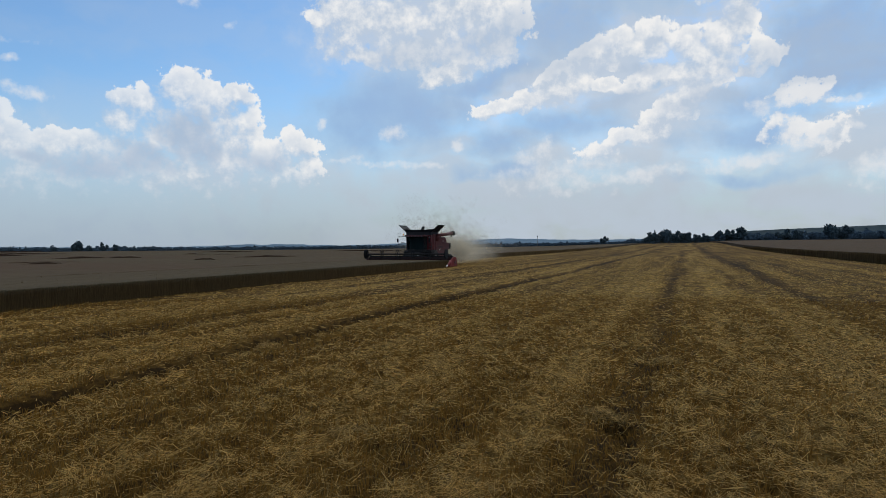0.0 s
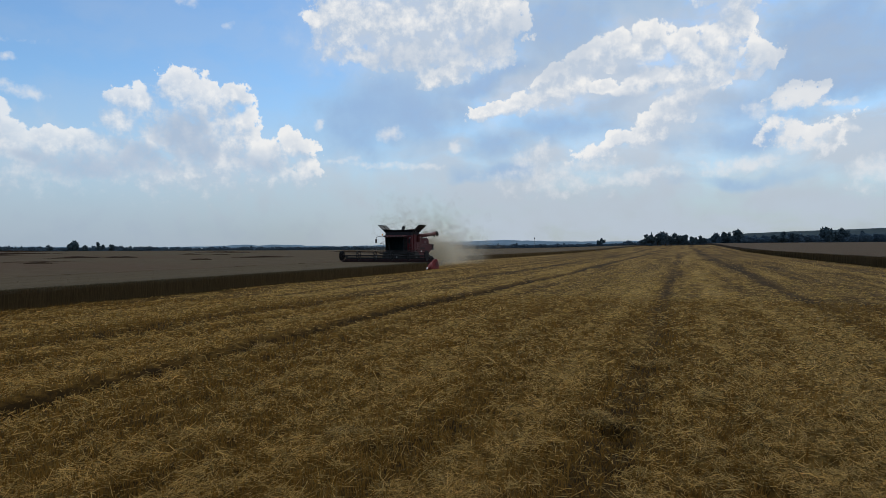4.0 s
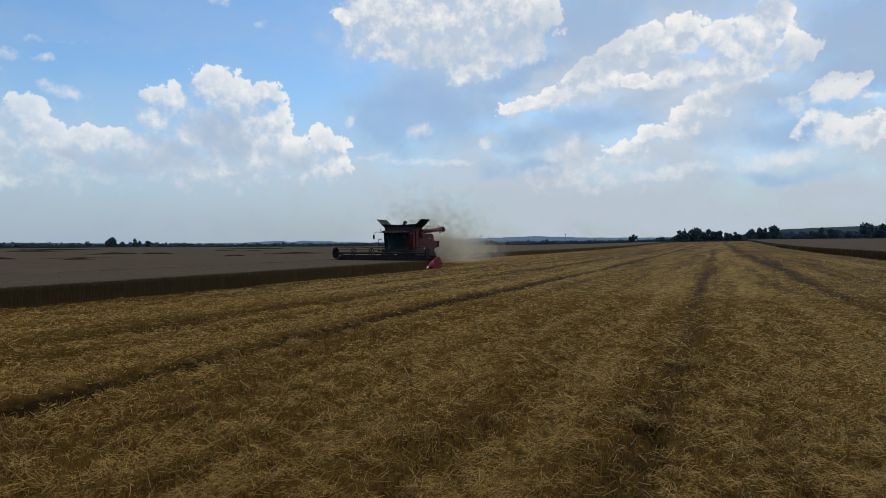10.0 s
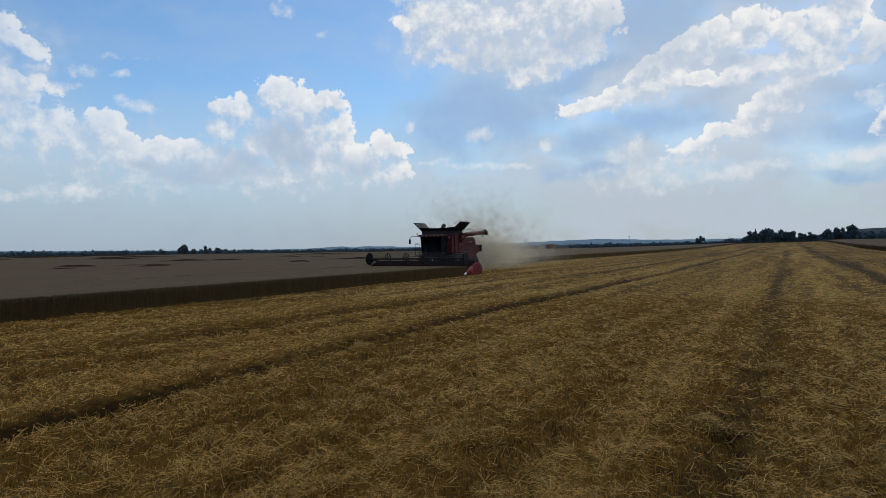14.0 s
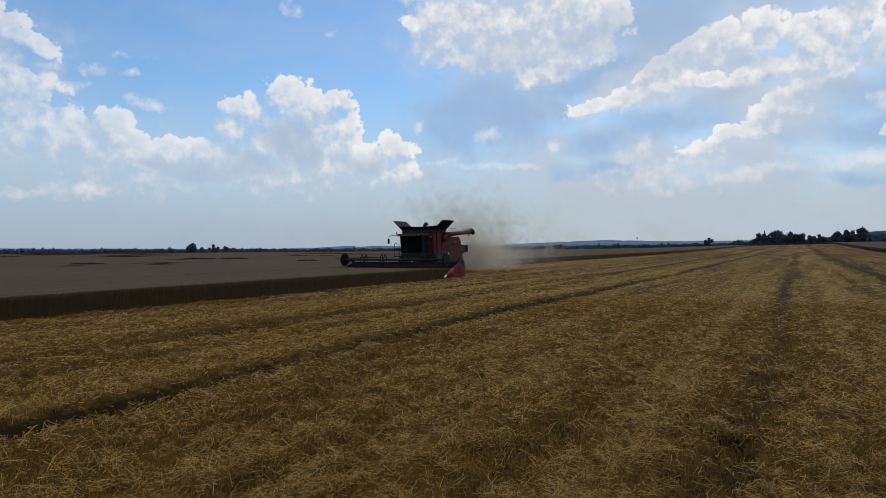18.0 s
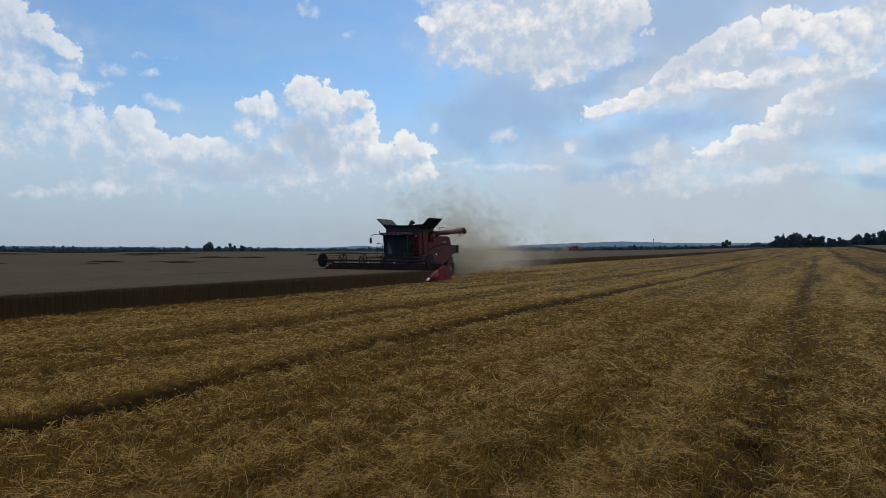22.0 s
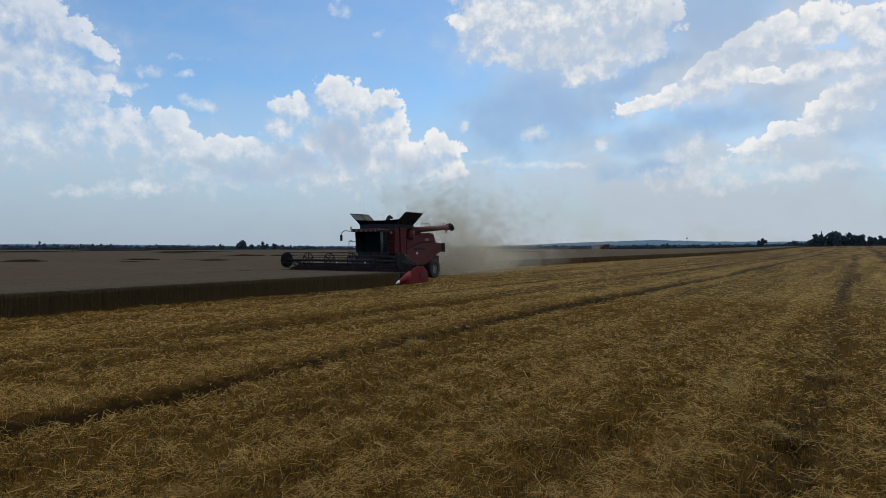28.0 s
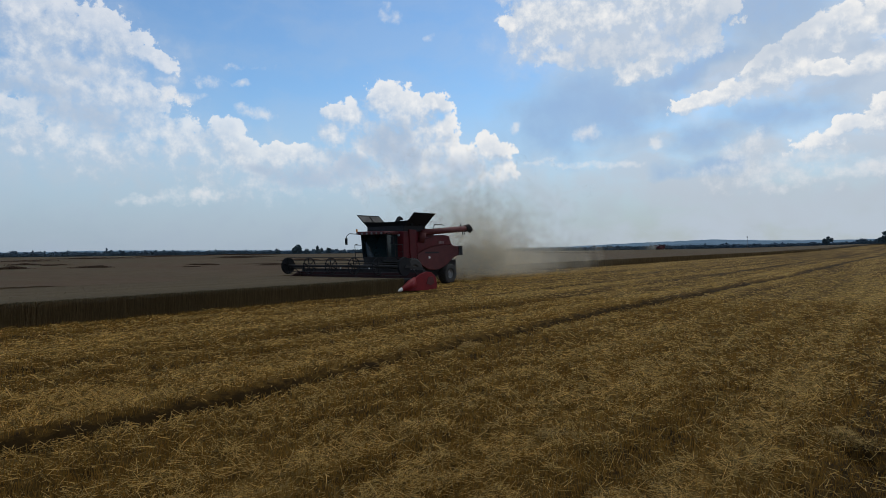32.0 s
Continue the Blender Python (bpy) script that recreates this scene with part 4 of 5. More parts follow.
def make_mast():
    """A slender far lattice mast."""
    root = new("mast")
    root.matrix_basis = pose(*at(-11.64, 900, float(land(*at(-11.64, 900)[:2]))))
    tagged(root, "slender grey far mast above the woods", "mast")
    bm = bmesh.new()
    for k in range(3):
        a = 2 * math.pi * k / 3
        rod(bm, (0.5 * math.cos(a), 0.5 * math.sin(a), 0), (0.2 * math.cos(a), 0.2 * math.sin(a), 14.5), 0.09, 0.06, 5)
    for k in range(12):
        z = 0.6 + k * 1.15
        for j in range(3):
            a, b = 2 * math.pi * j / 3, 2 * math.pi * (j + 1) / 3
            rod(bm, (0.4 * math.cos(a), 0.4 * math.sin(a), z), (0.38 * math.cos(b), 0.38 * math.sin(b), z + 1.0), 0.04, n=4)
    part("lattice", bm, STEEL, root)
    bm = bmesh.new()
    box(bm, (-0.6, -0.6, 12.8), (0.6, 0.6, 14.2), 0.1)
    part("antenna_head", bm, STEEL, root)


make_mast()
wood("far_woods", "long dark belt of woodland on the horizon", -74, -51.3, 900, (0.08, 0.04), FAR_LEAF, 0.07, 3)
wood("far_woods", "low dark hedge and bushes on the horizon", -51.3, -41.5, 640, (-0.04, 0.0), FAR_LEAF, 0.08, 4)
wood("far_woods", "distant woodland tinted bluish for haze", -42, -22, 1200, (-0.04, 0.05), FAR_LEAF, 0.04, 5)
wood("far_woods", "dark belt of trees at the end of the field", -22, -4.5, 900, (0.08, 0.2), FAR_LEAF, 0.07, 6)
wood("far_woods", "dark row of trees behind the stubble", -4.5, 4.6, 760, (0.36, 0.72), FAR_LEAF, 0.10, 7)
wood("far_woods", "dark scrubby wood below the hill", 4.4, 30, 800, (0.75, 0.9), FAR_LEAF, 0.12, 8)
hill("backdrop_hill", "wooded hills on the horizon, painted blue for haze", ((-75, -0.02), (-60, 0.08), (-52, 0.02), (-44, -0.1), (-38, 0.0), (-35.2, 0.15), (-34, 0.05), (-33, 0.14), (-28, -0.02), (-24, 0.1), (-20, 0.28),
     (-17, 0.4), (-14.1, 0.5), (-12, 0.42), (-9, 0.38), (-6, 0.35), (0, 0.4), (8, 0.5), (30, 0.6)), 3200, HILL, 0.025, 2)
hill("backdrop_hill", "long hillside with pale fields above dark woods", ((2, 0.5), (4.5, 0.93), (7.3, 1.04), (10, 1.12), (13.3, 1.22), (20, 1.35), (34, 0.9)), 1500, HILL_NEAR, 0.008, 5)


# ---------------------------------------------------------------- combine harvester
# Its own space: x to its left side, y backwards from the divider tips, z up; it drives towards -y.
def tyre_wheel(parent, name, x, y, radius, width, rim_r):
    hub = new(name)
    hub.parent = parent
    hub.matrix_basis = pose(x, y, radius)
    w = width / 2
    bm = bmesh.new()
    lathe(bm, ((-w * 0.8, rim_r), (-w, rim_r + 0.1), (-w, radius * 0.86), (-w * 0.85, radius * 0.96), (w * 0.85, radius * 0.96), (w, radius * 0.86), (w, rim_r + 0.1), (w * 0.8, rim_r)), 36)
    for k in range(22):
        for side in (-1, 1):
            a = 2 * math.pi * (k + (0.5 if side > 0 else 0)) / 22
            p = Vector((side * w * 0.05, radius * 0.97 * math.cos(a), radius * 0.97 * math.sin(a)))
            q = Vector((side * w * 0.95, radius * 0.94 * math.cos(a + 0.17), radius * 0.94 * math.sin(a + 0.17)))
            rod(bm, p, q, 0.035, 0.03, 4)
    part("tyre", bm, RUBBER, hub, "dusty black lugged tyre")
    bm = bmesh.new()
    lathe(bm, ((-w * 0.8, rim_r), (-w * 0.55, rim_r * 0.9), (-w * 0.2, rim_r * 0.85), (w * 0.2, rim_r * 0.85), (w * 0.45, rim_r * 0.88), (w * 0.8, rim_r)), 28)
    lathe(bm, ((w * 0.3, rim_r * 0.86), (w * 0.38, rim_r * 0.5), (w * 0.3, rim_r * 0.28), (w * 0.55, rim_r * 0.22), (w * 0.55, 0.01)), 28)
    lathe(bm, ((-w * 0.3, rim_r * 0.86), (-w * 0.38, rim_r * 0.5), (-w * 0.55, 0.01)), 28)
    for k in range(8):
        a = 2 * math.pi * k / 8
        rod(bm, (w * 0.3, rim_r * 0.4 * math.cos(a), rim_r * 0.4 * math.sin(a)), (w * 0.5, rim_r * 0.4 * math.cos(a), rim_r * 0.4 * math.sin(a)), 0.025, n=6)
    part("rim", bm, RIM, hub, "pale grey dusty wheel rim")
    return hub


def make_reel(parent):
    """The turning reel: a tube, spiders, six tine bars, end shields."""
    root = new("reel")
    root.parent = parent
    root.matrix_basis = pose(0, 0.95, 1.50)
    R, half = 0.55, 4.95
    bm = bmesh.new()
    rod(bm, (-half, 0, 0), (half, 0, 0), 0.085, n=14)
    part("reel_tube", bm, DARK, root)
    xs = [(-half + 0.06) * (1 - 0.4 * k) for k in range(6)]
    for k, x in enumerate(xs):
        bm = bmesh.new()
        ring(bm, (x, 0, 0), R * 0.93, 0.034, 30, 6)
        for j in range(6):
            a = math.pi * j / 3
            rod(bm, (x, 0.06 * math.cos(a), 0.06 * math.sin(a)), (x, R * math.cos(a), R * math.sin(a)), 0.034, n=6)
        part("spider", bm, BLACK, root)
    for x in (-half - 0.03, half + 0.03):
        bm = bmesh.new()
        rod(bm, (x - 0.03, 0, 0), (x + 0.03, 0, 0), R * 1.0, n=30)
        part("end_shield", bm, BLACK, root, "black round reel end shield")
    for j in range(6):
        a = math.pi * j / 3
        bm = bmesh.new()
        cy, cz = R * math.cos(a), R * math.sin(a)
        rod(bm, (-half, cy, cz), (half, cy, cz), 0.018, n=6)
        x = -half + 0.08
        while x < half:
            rod(bm, (x, cy, cz), (x, cy + 0.05, cz - 0.2), 0.0035, n=4)
            x += 0.16
        part("tine_bar", bm, DARK, root)
    return root


def make_header(parent):
    W = 5.2
    bm = bmesh.new()
    slab(bm, ((0.95, 0.14), (1.0, 0.20), (1.6, 0.22), (2.2, 0.34), (2.35, 1.05), (2.45, 1.15), (2.55, 1.15), (2.55, 0.16), (1.2, 0.10)), -W, W)
    hd = part("header_trough", bm, TROUGH_AND_SHADE, parent, "dusty dark red header trough and back wall")
    bm = bmesh.new()
    box(bm, (-W, 2.4, 1.08), (W, 2.62, 1.28), 0.02)
    part("header_top_beam", bm, DARK, parent)
    bm = bmesh.new()
    rod(bm, (-W + 0.1, 1.72, 0.58), (W - 0.1, 1.72, 0.58), 0.2, n=16)
    for k in range(60):
        x = -W + 0.2 + k * (2 * W - 0.4) / 59
        s = 1 if x < 0 else -1
        a = k * 1.25
        for q in range(3):
            b = a + q * 0.5 * s
            rod(bm, (x, 1.72 + 0.2 * math.cos(b), 0.58 + 0.2 * math.sin(b)), (x + 0.03, 1.72 + 0.32 * math.cos(b), 0.58 + 0.32 * math.sin(b)), 0.012, n=4)
    part("header_auger", bm, DARK, parent, "dark dusty feed auger")
    bm = bmesh.new()
    box(bm, (-W, 0.9, 0.13), (W, 1.0, 0.17))
    x = -W + 0.04
    while x < W:
        rod(bm, (x, 0.95, 0.15), (x, 0.78, 0.15), 0.018, 0.004, 4)
        x += 0.1524
    part("cutter_bar", bm, DARK, parent, "dark steel cutter bar with guards")
    for s in (-1, 1):
        x0, x1 = s * W, s * (W + 0.14)
        bm = bmesh.new()
        slab(bm, ((0.75, 0.16), (1.1, 0.62), (2.0, 1.02), (2.6, 1.16), (3.1, 1.12), (3.5, 0.85), (3.66, 0.45), (3.62, 0.08), (2.4, 0.05), (0.9, 0.08)), x0, x1, 0.035)
        # the far end panel is a darker red: its shade is put into the colour
        sh = part("end_panel", bm, BRIGHT_RED if s > 0 else TROUGH_AND_SHADE, parent, "red header end shield")
        bm = bmesh.new()
        slab(bm, ((2.55, 0.45), (2.75, 0.85), (3.2, 0.85), (3.35, 0.45), (3.0, 0.32)), x1, x1 + s * 0.03, 0.01)
        part("badge", bm, DUSTY_RED, sh)
        # crop divider: a tapering snout
        bm = bmesh.new()
        secs = ((0.06, 0.16, 0.05, 0.06), (0.5, 0.26, 0.14, 0.17), (1.0, 0.40, 0.2, 0.3), (1.5, 0.52, 0.17, 0.36))
        rows = []
        for y, z, hw, hh in secs:
            rows.append([bm.verts.new((s * (W + 0.05) + hw * math.cos(2 * math.pi * k / 10), y, z + hh * math.sin(2 * math.pi * k / 10))) for k in range(10)])
        for p, q in zip(rows, rows[1:]):
            for k in range(10):
                bm.faces.new((p[k], p[(k + 1) % 10], q[(k + 1) % 10], q[k]))
        bm.faces.new(rows[-1])
        # far divider likewise painted dark for the shadow it stands in
        dv = part("crop_divider", bm, BRIGHT_RED if s > 0 else TROUGH_AND_SHADE, parent, "red pointed crop divider", True)
        bm = bmesh.new()
        c = bm.verts.new((s * (W + 0.05), -0.04, 0.12))
        rr = [bm.verts.new((s * (W + 0.05) + 0.056 * math.cos(2 * math.pi * k / 10), 0.06, 0.16 + 0.066 * math.sin(2 * math.pi * k / 10))) for k in range(10)]
        r2 = [bm.verts.new((s * (W + 0.05) + 0.105 * math.cos(2 * math.pi * k / 10), 0.3, 0.215 + 0.125 * math.sin(2 * math.pi * k / 10))) for k in range(10)]
        for k in range(10):
            bm.faces.new((c, rr[k], rr[(k + 1) % 10]))
            bm.faces.new((rr[k], r2[k], r2[(k + 1) % 10], rr[(k + 1) % 10]))
        part("divider_tip", bm, PALE, dv, "worn white divider tip")
        # reel arm with its ram
        bm = bmesh.new()
        slab(bm, ((0.86, 1.44), (0.95, 1.58), (2.5, 1.42), (2.55, 1.22)), s * (W - 0.2), s * (W - 0.12))
        rod(bm, (s * (W - 0.16), 1.5, 1.42), (s * (W - 0.16), 2.2, 0.9), 0.035, n=8)
        part("reel_arm", bm, DARK, parent)
    for x in (-1.55, 0.95):
        bm = bmesh.new()
        box(bm, (x - 0.05, 2.36, 1.3), (x + 0.05, 2.42, 1.4), 0.01)
        part("reflector", bm, PALE, parent, "small white reflector")
    bm = bmesh.new()
    slab(bm, ((2.5, 0.3), (2.5, 1.1), (4.9, 2.0), (5.4, 1.9), (5.2, 1.1)), -0.75, 0.75, 0.03)
    part("feeder_house", bm, DARK, parent, "dark dusty feeder housing")
    return hd


def make_cab(parent):
    y0, y1, w = 3.95, 5.65, 1.0
    bm = bmesh.new()
    box(bm, (-w, y0 + 0.1, 1.72), (w, y1, 2.02), 0.04)
    cab = part("cab_floor", bm, DARK, parent)
    # windscreen leaning forward, side windows
    bm = bmesh.new()
    prof = [(-w, y0 + 0.12, 2.0), (-w * 0.6, y0 + 0.0, 2.0), (0, y0 - 0.06, 2.0), (w * 0.6, y0, 2.0), (w, y0 + 0.12, 2.0)]
    lo = [bm.verts.new(p) for p in prof]
    hi = [bm.verts.new((x * 1.06, y - 0.12, 3.5)) for x, y, z in prof]
    for k in range(4):
        bm.faces.new((lo[k], lo[k + 1], hi[k + 1], hi[k]))
    bmesh.ops.solidify(bm, geom=list(bm.faces), thickness=0.02)
    part("windscreen", bm, GLASS, parent, "dark curved tinted windscreen", True)
    for s in (-1, 1):
        bm = bmesh.new()
        slab(bm, ((y0 + 0.2, 2.02), (y0 + 0.1, 3.48), (y1 - 0.6, 3.48), (y1 - 0.6, 2.02)), s * (w + 0.03), s * (w + 0.05), 0)
        part("cab_door", bm, GLASS, parent, "tinted glass cab door")
        bm = bmesh.new()
        rod(bm, (s * (w + 0.06), y0 + 0.14, 2.0), (s * (w + 0.08), y0 - 0.02, 3.52), 0.045, n=8)
        part("front_pillar", bm, BLACK, parent)
        bm = bmesh.new()
        rod(bm, (s * (w + 0.05), y1 - 0.58, 2.0), (s * (w + 0.05), y1 - 0.58, 3.5), 0.05, n=8)
        part("rear_pillar", bm, BLACK, parent)
    bm = bmesh.new()
    box(bm, (-w * 0.98, y1 - 0.62, 2.0), (w * 0.98, y1 - 0.1, 3.5), 0.03)
    part("cab_rear_wall", bm, DARK, parent)
    bm = bmesh.new()
    box(bm, (-0.28, 4.85, 2.0), (0.28, 5.1, 3.05), 0.06)
    box(bm, (-0.28, 4.5, 2.3), (0.28, 5.0, 2.5), 0.06)
    part("driver_seat", bm, BLACK, parent)
    bm = bmesh.new()
    box(bm, (-w - 0.2, y0 - 0.38, 3.5), (w + 0.2, y1 - 0.1, 3.72), 0.07)
    roof = part("cab_roof", bm, DUSTY_RED, parent, "dusty red cab roof")
    for k in range(6):
        x = -1.12 + k * 0.42
        bm = bmesh.new()
        rod(bm, (x, y0 - 0.40, 3.58), (x, y0 - 0.32, 3.58), 0.075, n=12)
        part("work_light", bm, LENS, roof, "round grey work lamp")
    bm = bmesh.new()
    rod(bm, (1.62, y0 + 0.55, 3.45), (1.62, y0 + 0.65, 3.45), 0.08, n=12)
    rod(bm, (1.62, y0 + 0.65, 3.45), (1.4, y0 + 0.8, 3.4), 0.02, n=6)
    part("side_light", bm, LENS, parent, "grey side work lamp")
    for s in (-1, 1):
        bm = bmesh.new()
        rod(bm, (s * 1.2, y0 - 0.2, 3.55), (s * 1.75, y0 - 0.45, 3.6), 0.025, n=6)
        rod(bm, (s * 1.75, y0 - 0.45, 3.6), (s * 1.98, y0 - 0.5, 3.45), 0.025, n=6)
        rod(bm, (s * 1.98, y0 - 0.5, 3.45), (s * 1.98, y0 - 0.5, 3.2), 0.02, n=6)
        arm = part("mirror_arm", bm, BLACK, parent)
        bm = bmesh.new()
        box(bm, (s * 1.9, y0 - 0.56, 2.86), (s * 2.08, y0 - 0.48, 3.3), 0.025)
        part("mirror", bm, BLACK, arm, "black rear-view mirror")
    bm = bmesh.new()
    rod(bm, (-1.42, y0 - 0.1, 3.66), (-1.42, y0 - 0.1, 3.74), 0.05, n=10)
    rod(bm, (-1.42, y0 - 0.1, 3.74), (-1.42, y0 - 0.1, 3.9), 0.065, 0.05, 12)
    part("beacon", bm, AMBER, roof, "amber beacon lamp")
    # platform rails
    for s in (-1, 1):
        bm = bmesh.new()
        x = s * 1.75
        pts = [(x, y0 + 0.1, 1.8), (x, y0 + 0.05, 2.85), (x * 0.8, y0 - 0.05, 2.9)]
        for p, q in zip(pts, pts[1:]):
            rod(bm, p, q, 0.02, n=6)
        rod(bm, (x, y0 + 0.9, 1.8), (x, y0 + 0.85, 2.85), 0.02, n=6)
        rod(bm, (x, y0 + 0.05, 2.83), (x, y0 + 0.85, 2.83), 0.02, n=6)
        rod(bm, (x, y0 + 0.08, 2.35), (x, y0 + 0.87, 2.35), 0.02, n=6)
        part("handrail", bm, DARK, parent)
    bm = bmesh.new()
    box(bm, (-1.85, y0 + 0.05, 1.68), (1.85, y1 + 0.2, 1.76), 0.015)
    part("platform", bm, DARK, parent)
    bm = bmesh.new()
    for dx in (-0.22, 0.22):
        rod(bm, (1.95, y0 + 0.5 + dx, 0.55), (1.8, y0 + 0.5 + dx, 1.75), 0.022, n=6)
    for k in range(5):
        z = 0.6 + k * 0.26
        box(bm, (1.86, y0 + 0.28, z), (2.02, y0 + 0.72, z + 0.03))
    part("ladder", bm, DARK, parent)


def make_body(parent):
    bm = bmesh.new()
    box(bm, (-1.35, 5.6, 0.95), (1.35, 10.9, 2.6), 0.06)
    part("chassis", bm, DARK, parent)
    for s in (-1, 1):
        bm = bmesh.new()
        box(bm, (s * 1.03, 5.08, 1.9), (s * 1.6, 5.75, 3.72), 0.06)
        part("front_fairing", bm, RED, parent, "dark red fairing beside the cab")
    bm = bmesh.new()
    box(bm, (-1.55, 5.55, 2.3), (1.55, 8.6, 3.95), 0.08)
    part("grain_tank", bm, RED, parent, "dark red grain tank body")
    for s in (-1, 1):
        x0, x1 = s * 1.52, s * 1.68
        bm = bmesh.new()
        slab(bm, ((5.6, 3.85), (6.4, 3.82), (6.4, 1.55), (5.75, 1.6)), x0, x1, 0.03)
        part("side_panel", bm, RED, parent, "dark red side panel")
        bm = bmesh.new()
        slab(bm, ((6.44, 2.95), (7.0, 3.1), (7.7, 3.32), (8.6, 3.48), (9.6, 3.52), (10.05, 3.46), (10.25, 3.3), (10.42, 3.0), (10.5, 2.80), (9.4, 2.82), (8.2, 2.72), (7.2, 2.5), (6.44, 2.2)), x0, s * 1.7, 0.05)
        up = part("side_panel", bm, RED, parent, "dark red upper side shield")
        bm = bmesh.new()
        slab(bm, ((6.44, 2.17), (7.2, 2.46), (8.2, 2.68), (9.4, 2.78), (10.5, 2.77), (11.3, 2.74), (11.42, 2.66), (11.4, 2.15), (11.2, 2.02), (10.8, 1.92), (10.3, 1.66), (9.8, 1.36), (9.2, 1.16), (8.4, 1.05), (7.6, 1.14), (7.0, 1.4), (6.44, 1.62)), x0, s * 1.72, 0.05)
        lowp = part("side_panel", bm, DUSTY_RED, parent, "dusty red lower side shield")
        bm = bmesh.new()
        for k in range(4):
            box(bm, (s * 1.7, 8.9 + k * 0.16, 2.9), (s * 1.716, 9.0 + k * 0.16, 3.1), 0)
        part("logo_bars", bm, MARK, up, "pale maker's mark bars")
        bm = bmesh.new()
        box(bm, (s * 1.715, 7.3, 2.22), (s * 1.73, 8.9, 2.34), 0)
        part("stripe", bm, CLOTH, lowp, "dark decal stripe")
        bm = bmesh.new()
        rod(bm, (s * 1.70, 7.75, 1.95), (s * 1.76, 7.75, 1.95), 0.09, n=14)
        part("round_sticker", bm, PALE, lowp, "round pale speed sticker")
    bm = bmesh.new()
    slab(bm, ((6.3, 1.0), (6.9, 0.5), (8.9, 0.45), (9.5, 0.7), (9.7, 1.1)), -1.25, 1.25, 0.06)
    part("concave_housing", bm, DARK, parent, "dark dusty housing under the machine")
    for s in (-1, 1):
        bm = bmesh.new()
        slab(bm, ((6.9, 1.55), (7.0, 0.75), (8.6, 0.7), (8.9, 1.25)), s * 1.2, s * 1.55, 0.04)
        part("belt_guard", bm, BLACK, parent, "black belt drive guard")
    bm = bmesh.new()
    box(bm, (-1.5, 8.6, 2.5), (1.5, 10.6, 3.5), 0.15)
    part("engine_hood", bm, RED, parent, "dark red engine hood")
    bm = bmesh.new()
    for k in range(7):
        box(bm, (-1.1, 8.8 + k * 0.22, 3.5), (1.1, 8.9 + k * 0.22, 3.53))
    part("engine_grille", bm, BLACK, parent)
    # tank extensions
    z0, z1 = 3.98, 4.90
    bm = bmesh.new()
    slab(bm, ((5.1, 3.72), (5.1, 4.08), (7.5, 4.08), (7.5, 3.72)), -1.6, 1.6, 0.02)
    tank = part("tank_rim", bm, CLOTH, parent, "dark tank rim")
    for s in (-1, 1):
        bm = bmesh.new()
        vs = [bm.verts.new(p) for p in ((s * 1.5, 5.15, z0), (s * 2.5, 5.1, z1), (s * 2.5, 7.35, z1), (s * 1.5, 7.4, z0))]
        bm.faces.new(vs)
        bmesh.ops.solidify(bm, geom=list(bm.faces), thickness=0.04)
        fl = part("tank_extension", bm, PANEL if s < 0 else CLOTH, tank, "dark flared grain tank extension panel")
        bm = bmesh.new()
        rod(bm, (s * 2.5, 5.1, z1), (s * 2.5, 7.35, z1), 0.035, n=6)
        rod(bm, (s * 1.5, 5.15, z0), (s * 2.5, 5.1, z1), 0.03, n=6)
        rod(bm, (s * 1.5, 7.4, z0), (s * 2.5, 7.35, z1), 0.03, n=6)
        rod(bm, (s * 1.52, 6.25, z0 + 0.07), (s * 2.46, 6.25, z1 + 0.01), 0.02, n=5)
        part("extension_frame", bm, BLACK, fl, "black steel frame of the panel")
        for y in (5.6, 6.6):
            bm = bmesh.new()
            box(bm, (s * 1.72, y, 4.1), (s * 1.86, y + 0.16, 4.24), 0.02)
            part("hinge_bracket", bm, BLACK, fl)
    for y, lean in ((5.12, -0.03), (7.44, 0.03)):
        bm = bmesh.new()
        vs = [bm.verts.new(p) for p in ((-1.5, y, z0), (1.5, y, z0), (2.0, y + lean, 4.43), (0.7, y + lean, 4.36), (-0.7, y + lean, 4.36), (-2.0, y + lean, 4.43))]
        bm.faces.new(vs)
        bmesh.ops.solidify(bm, geom=list(bm.faces), thickness=0.03)
        part("tank_extension", bm, BLACK, tank, "low black front cover of the grain tank")
    bm = bmesh.new()
    slab(bm, ((5.9, 4.0), (6.6, 4.78), (6.72, 4.74), (6.3, 4.0)), -0.14, 0.14, 0.02)
    rod(bm, (0, 6.6, 4.74), (0.05, 6.9, 4.6), 0.1, n=8)
    part("filling_auger", bm, DARK, tank)
    # unloading auger folded back along the left side
    bm = bmesh.new()
    rod(bm, (1.75, 6.95, 3.65), (1.85, 12.1, 4.02), 0.21, 0.2, 18)
    aug = part("unloading_auger", bm, DUSTY_RED, parent, "long dusty red unloading auger folded back", True)
    bm = bmesh.new()
    rod(bm, (1.62, 6.95, 3.0), (1.75, 7.0, 3.66), 0.26, 0.25, 16)
    part("auger_elbow", bm, DUSTY_RED, aug, "", True)
    bm = bmesh.new()
    rod(bm, (1.85, 12.05, 4.02), (1.9, 12.4, 4.1), 0.25, 0.27, 14)
    rod(bm, (1.9, 12.35, 4.1), (1.95, 12.65, 3.88), 0.26, 0.2, 14)
    part("auger_spout", bm, BLACK, aug, "black rubber auger spout")
    bm = bmesh.new()
    rod(bm, (1.85, 11.4, 3.96), (1.85, 11.45, 4.25), 0.02, n=6)
    rod(bm, (1.85, 11.42, 4.25), (1.85, 11.5, 4.3), 0.06, n=8)
    part("auger_lamp", bm, BLACK, aug)
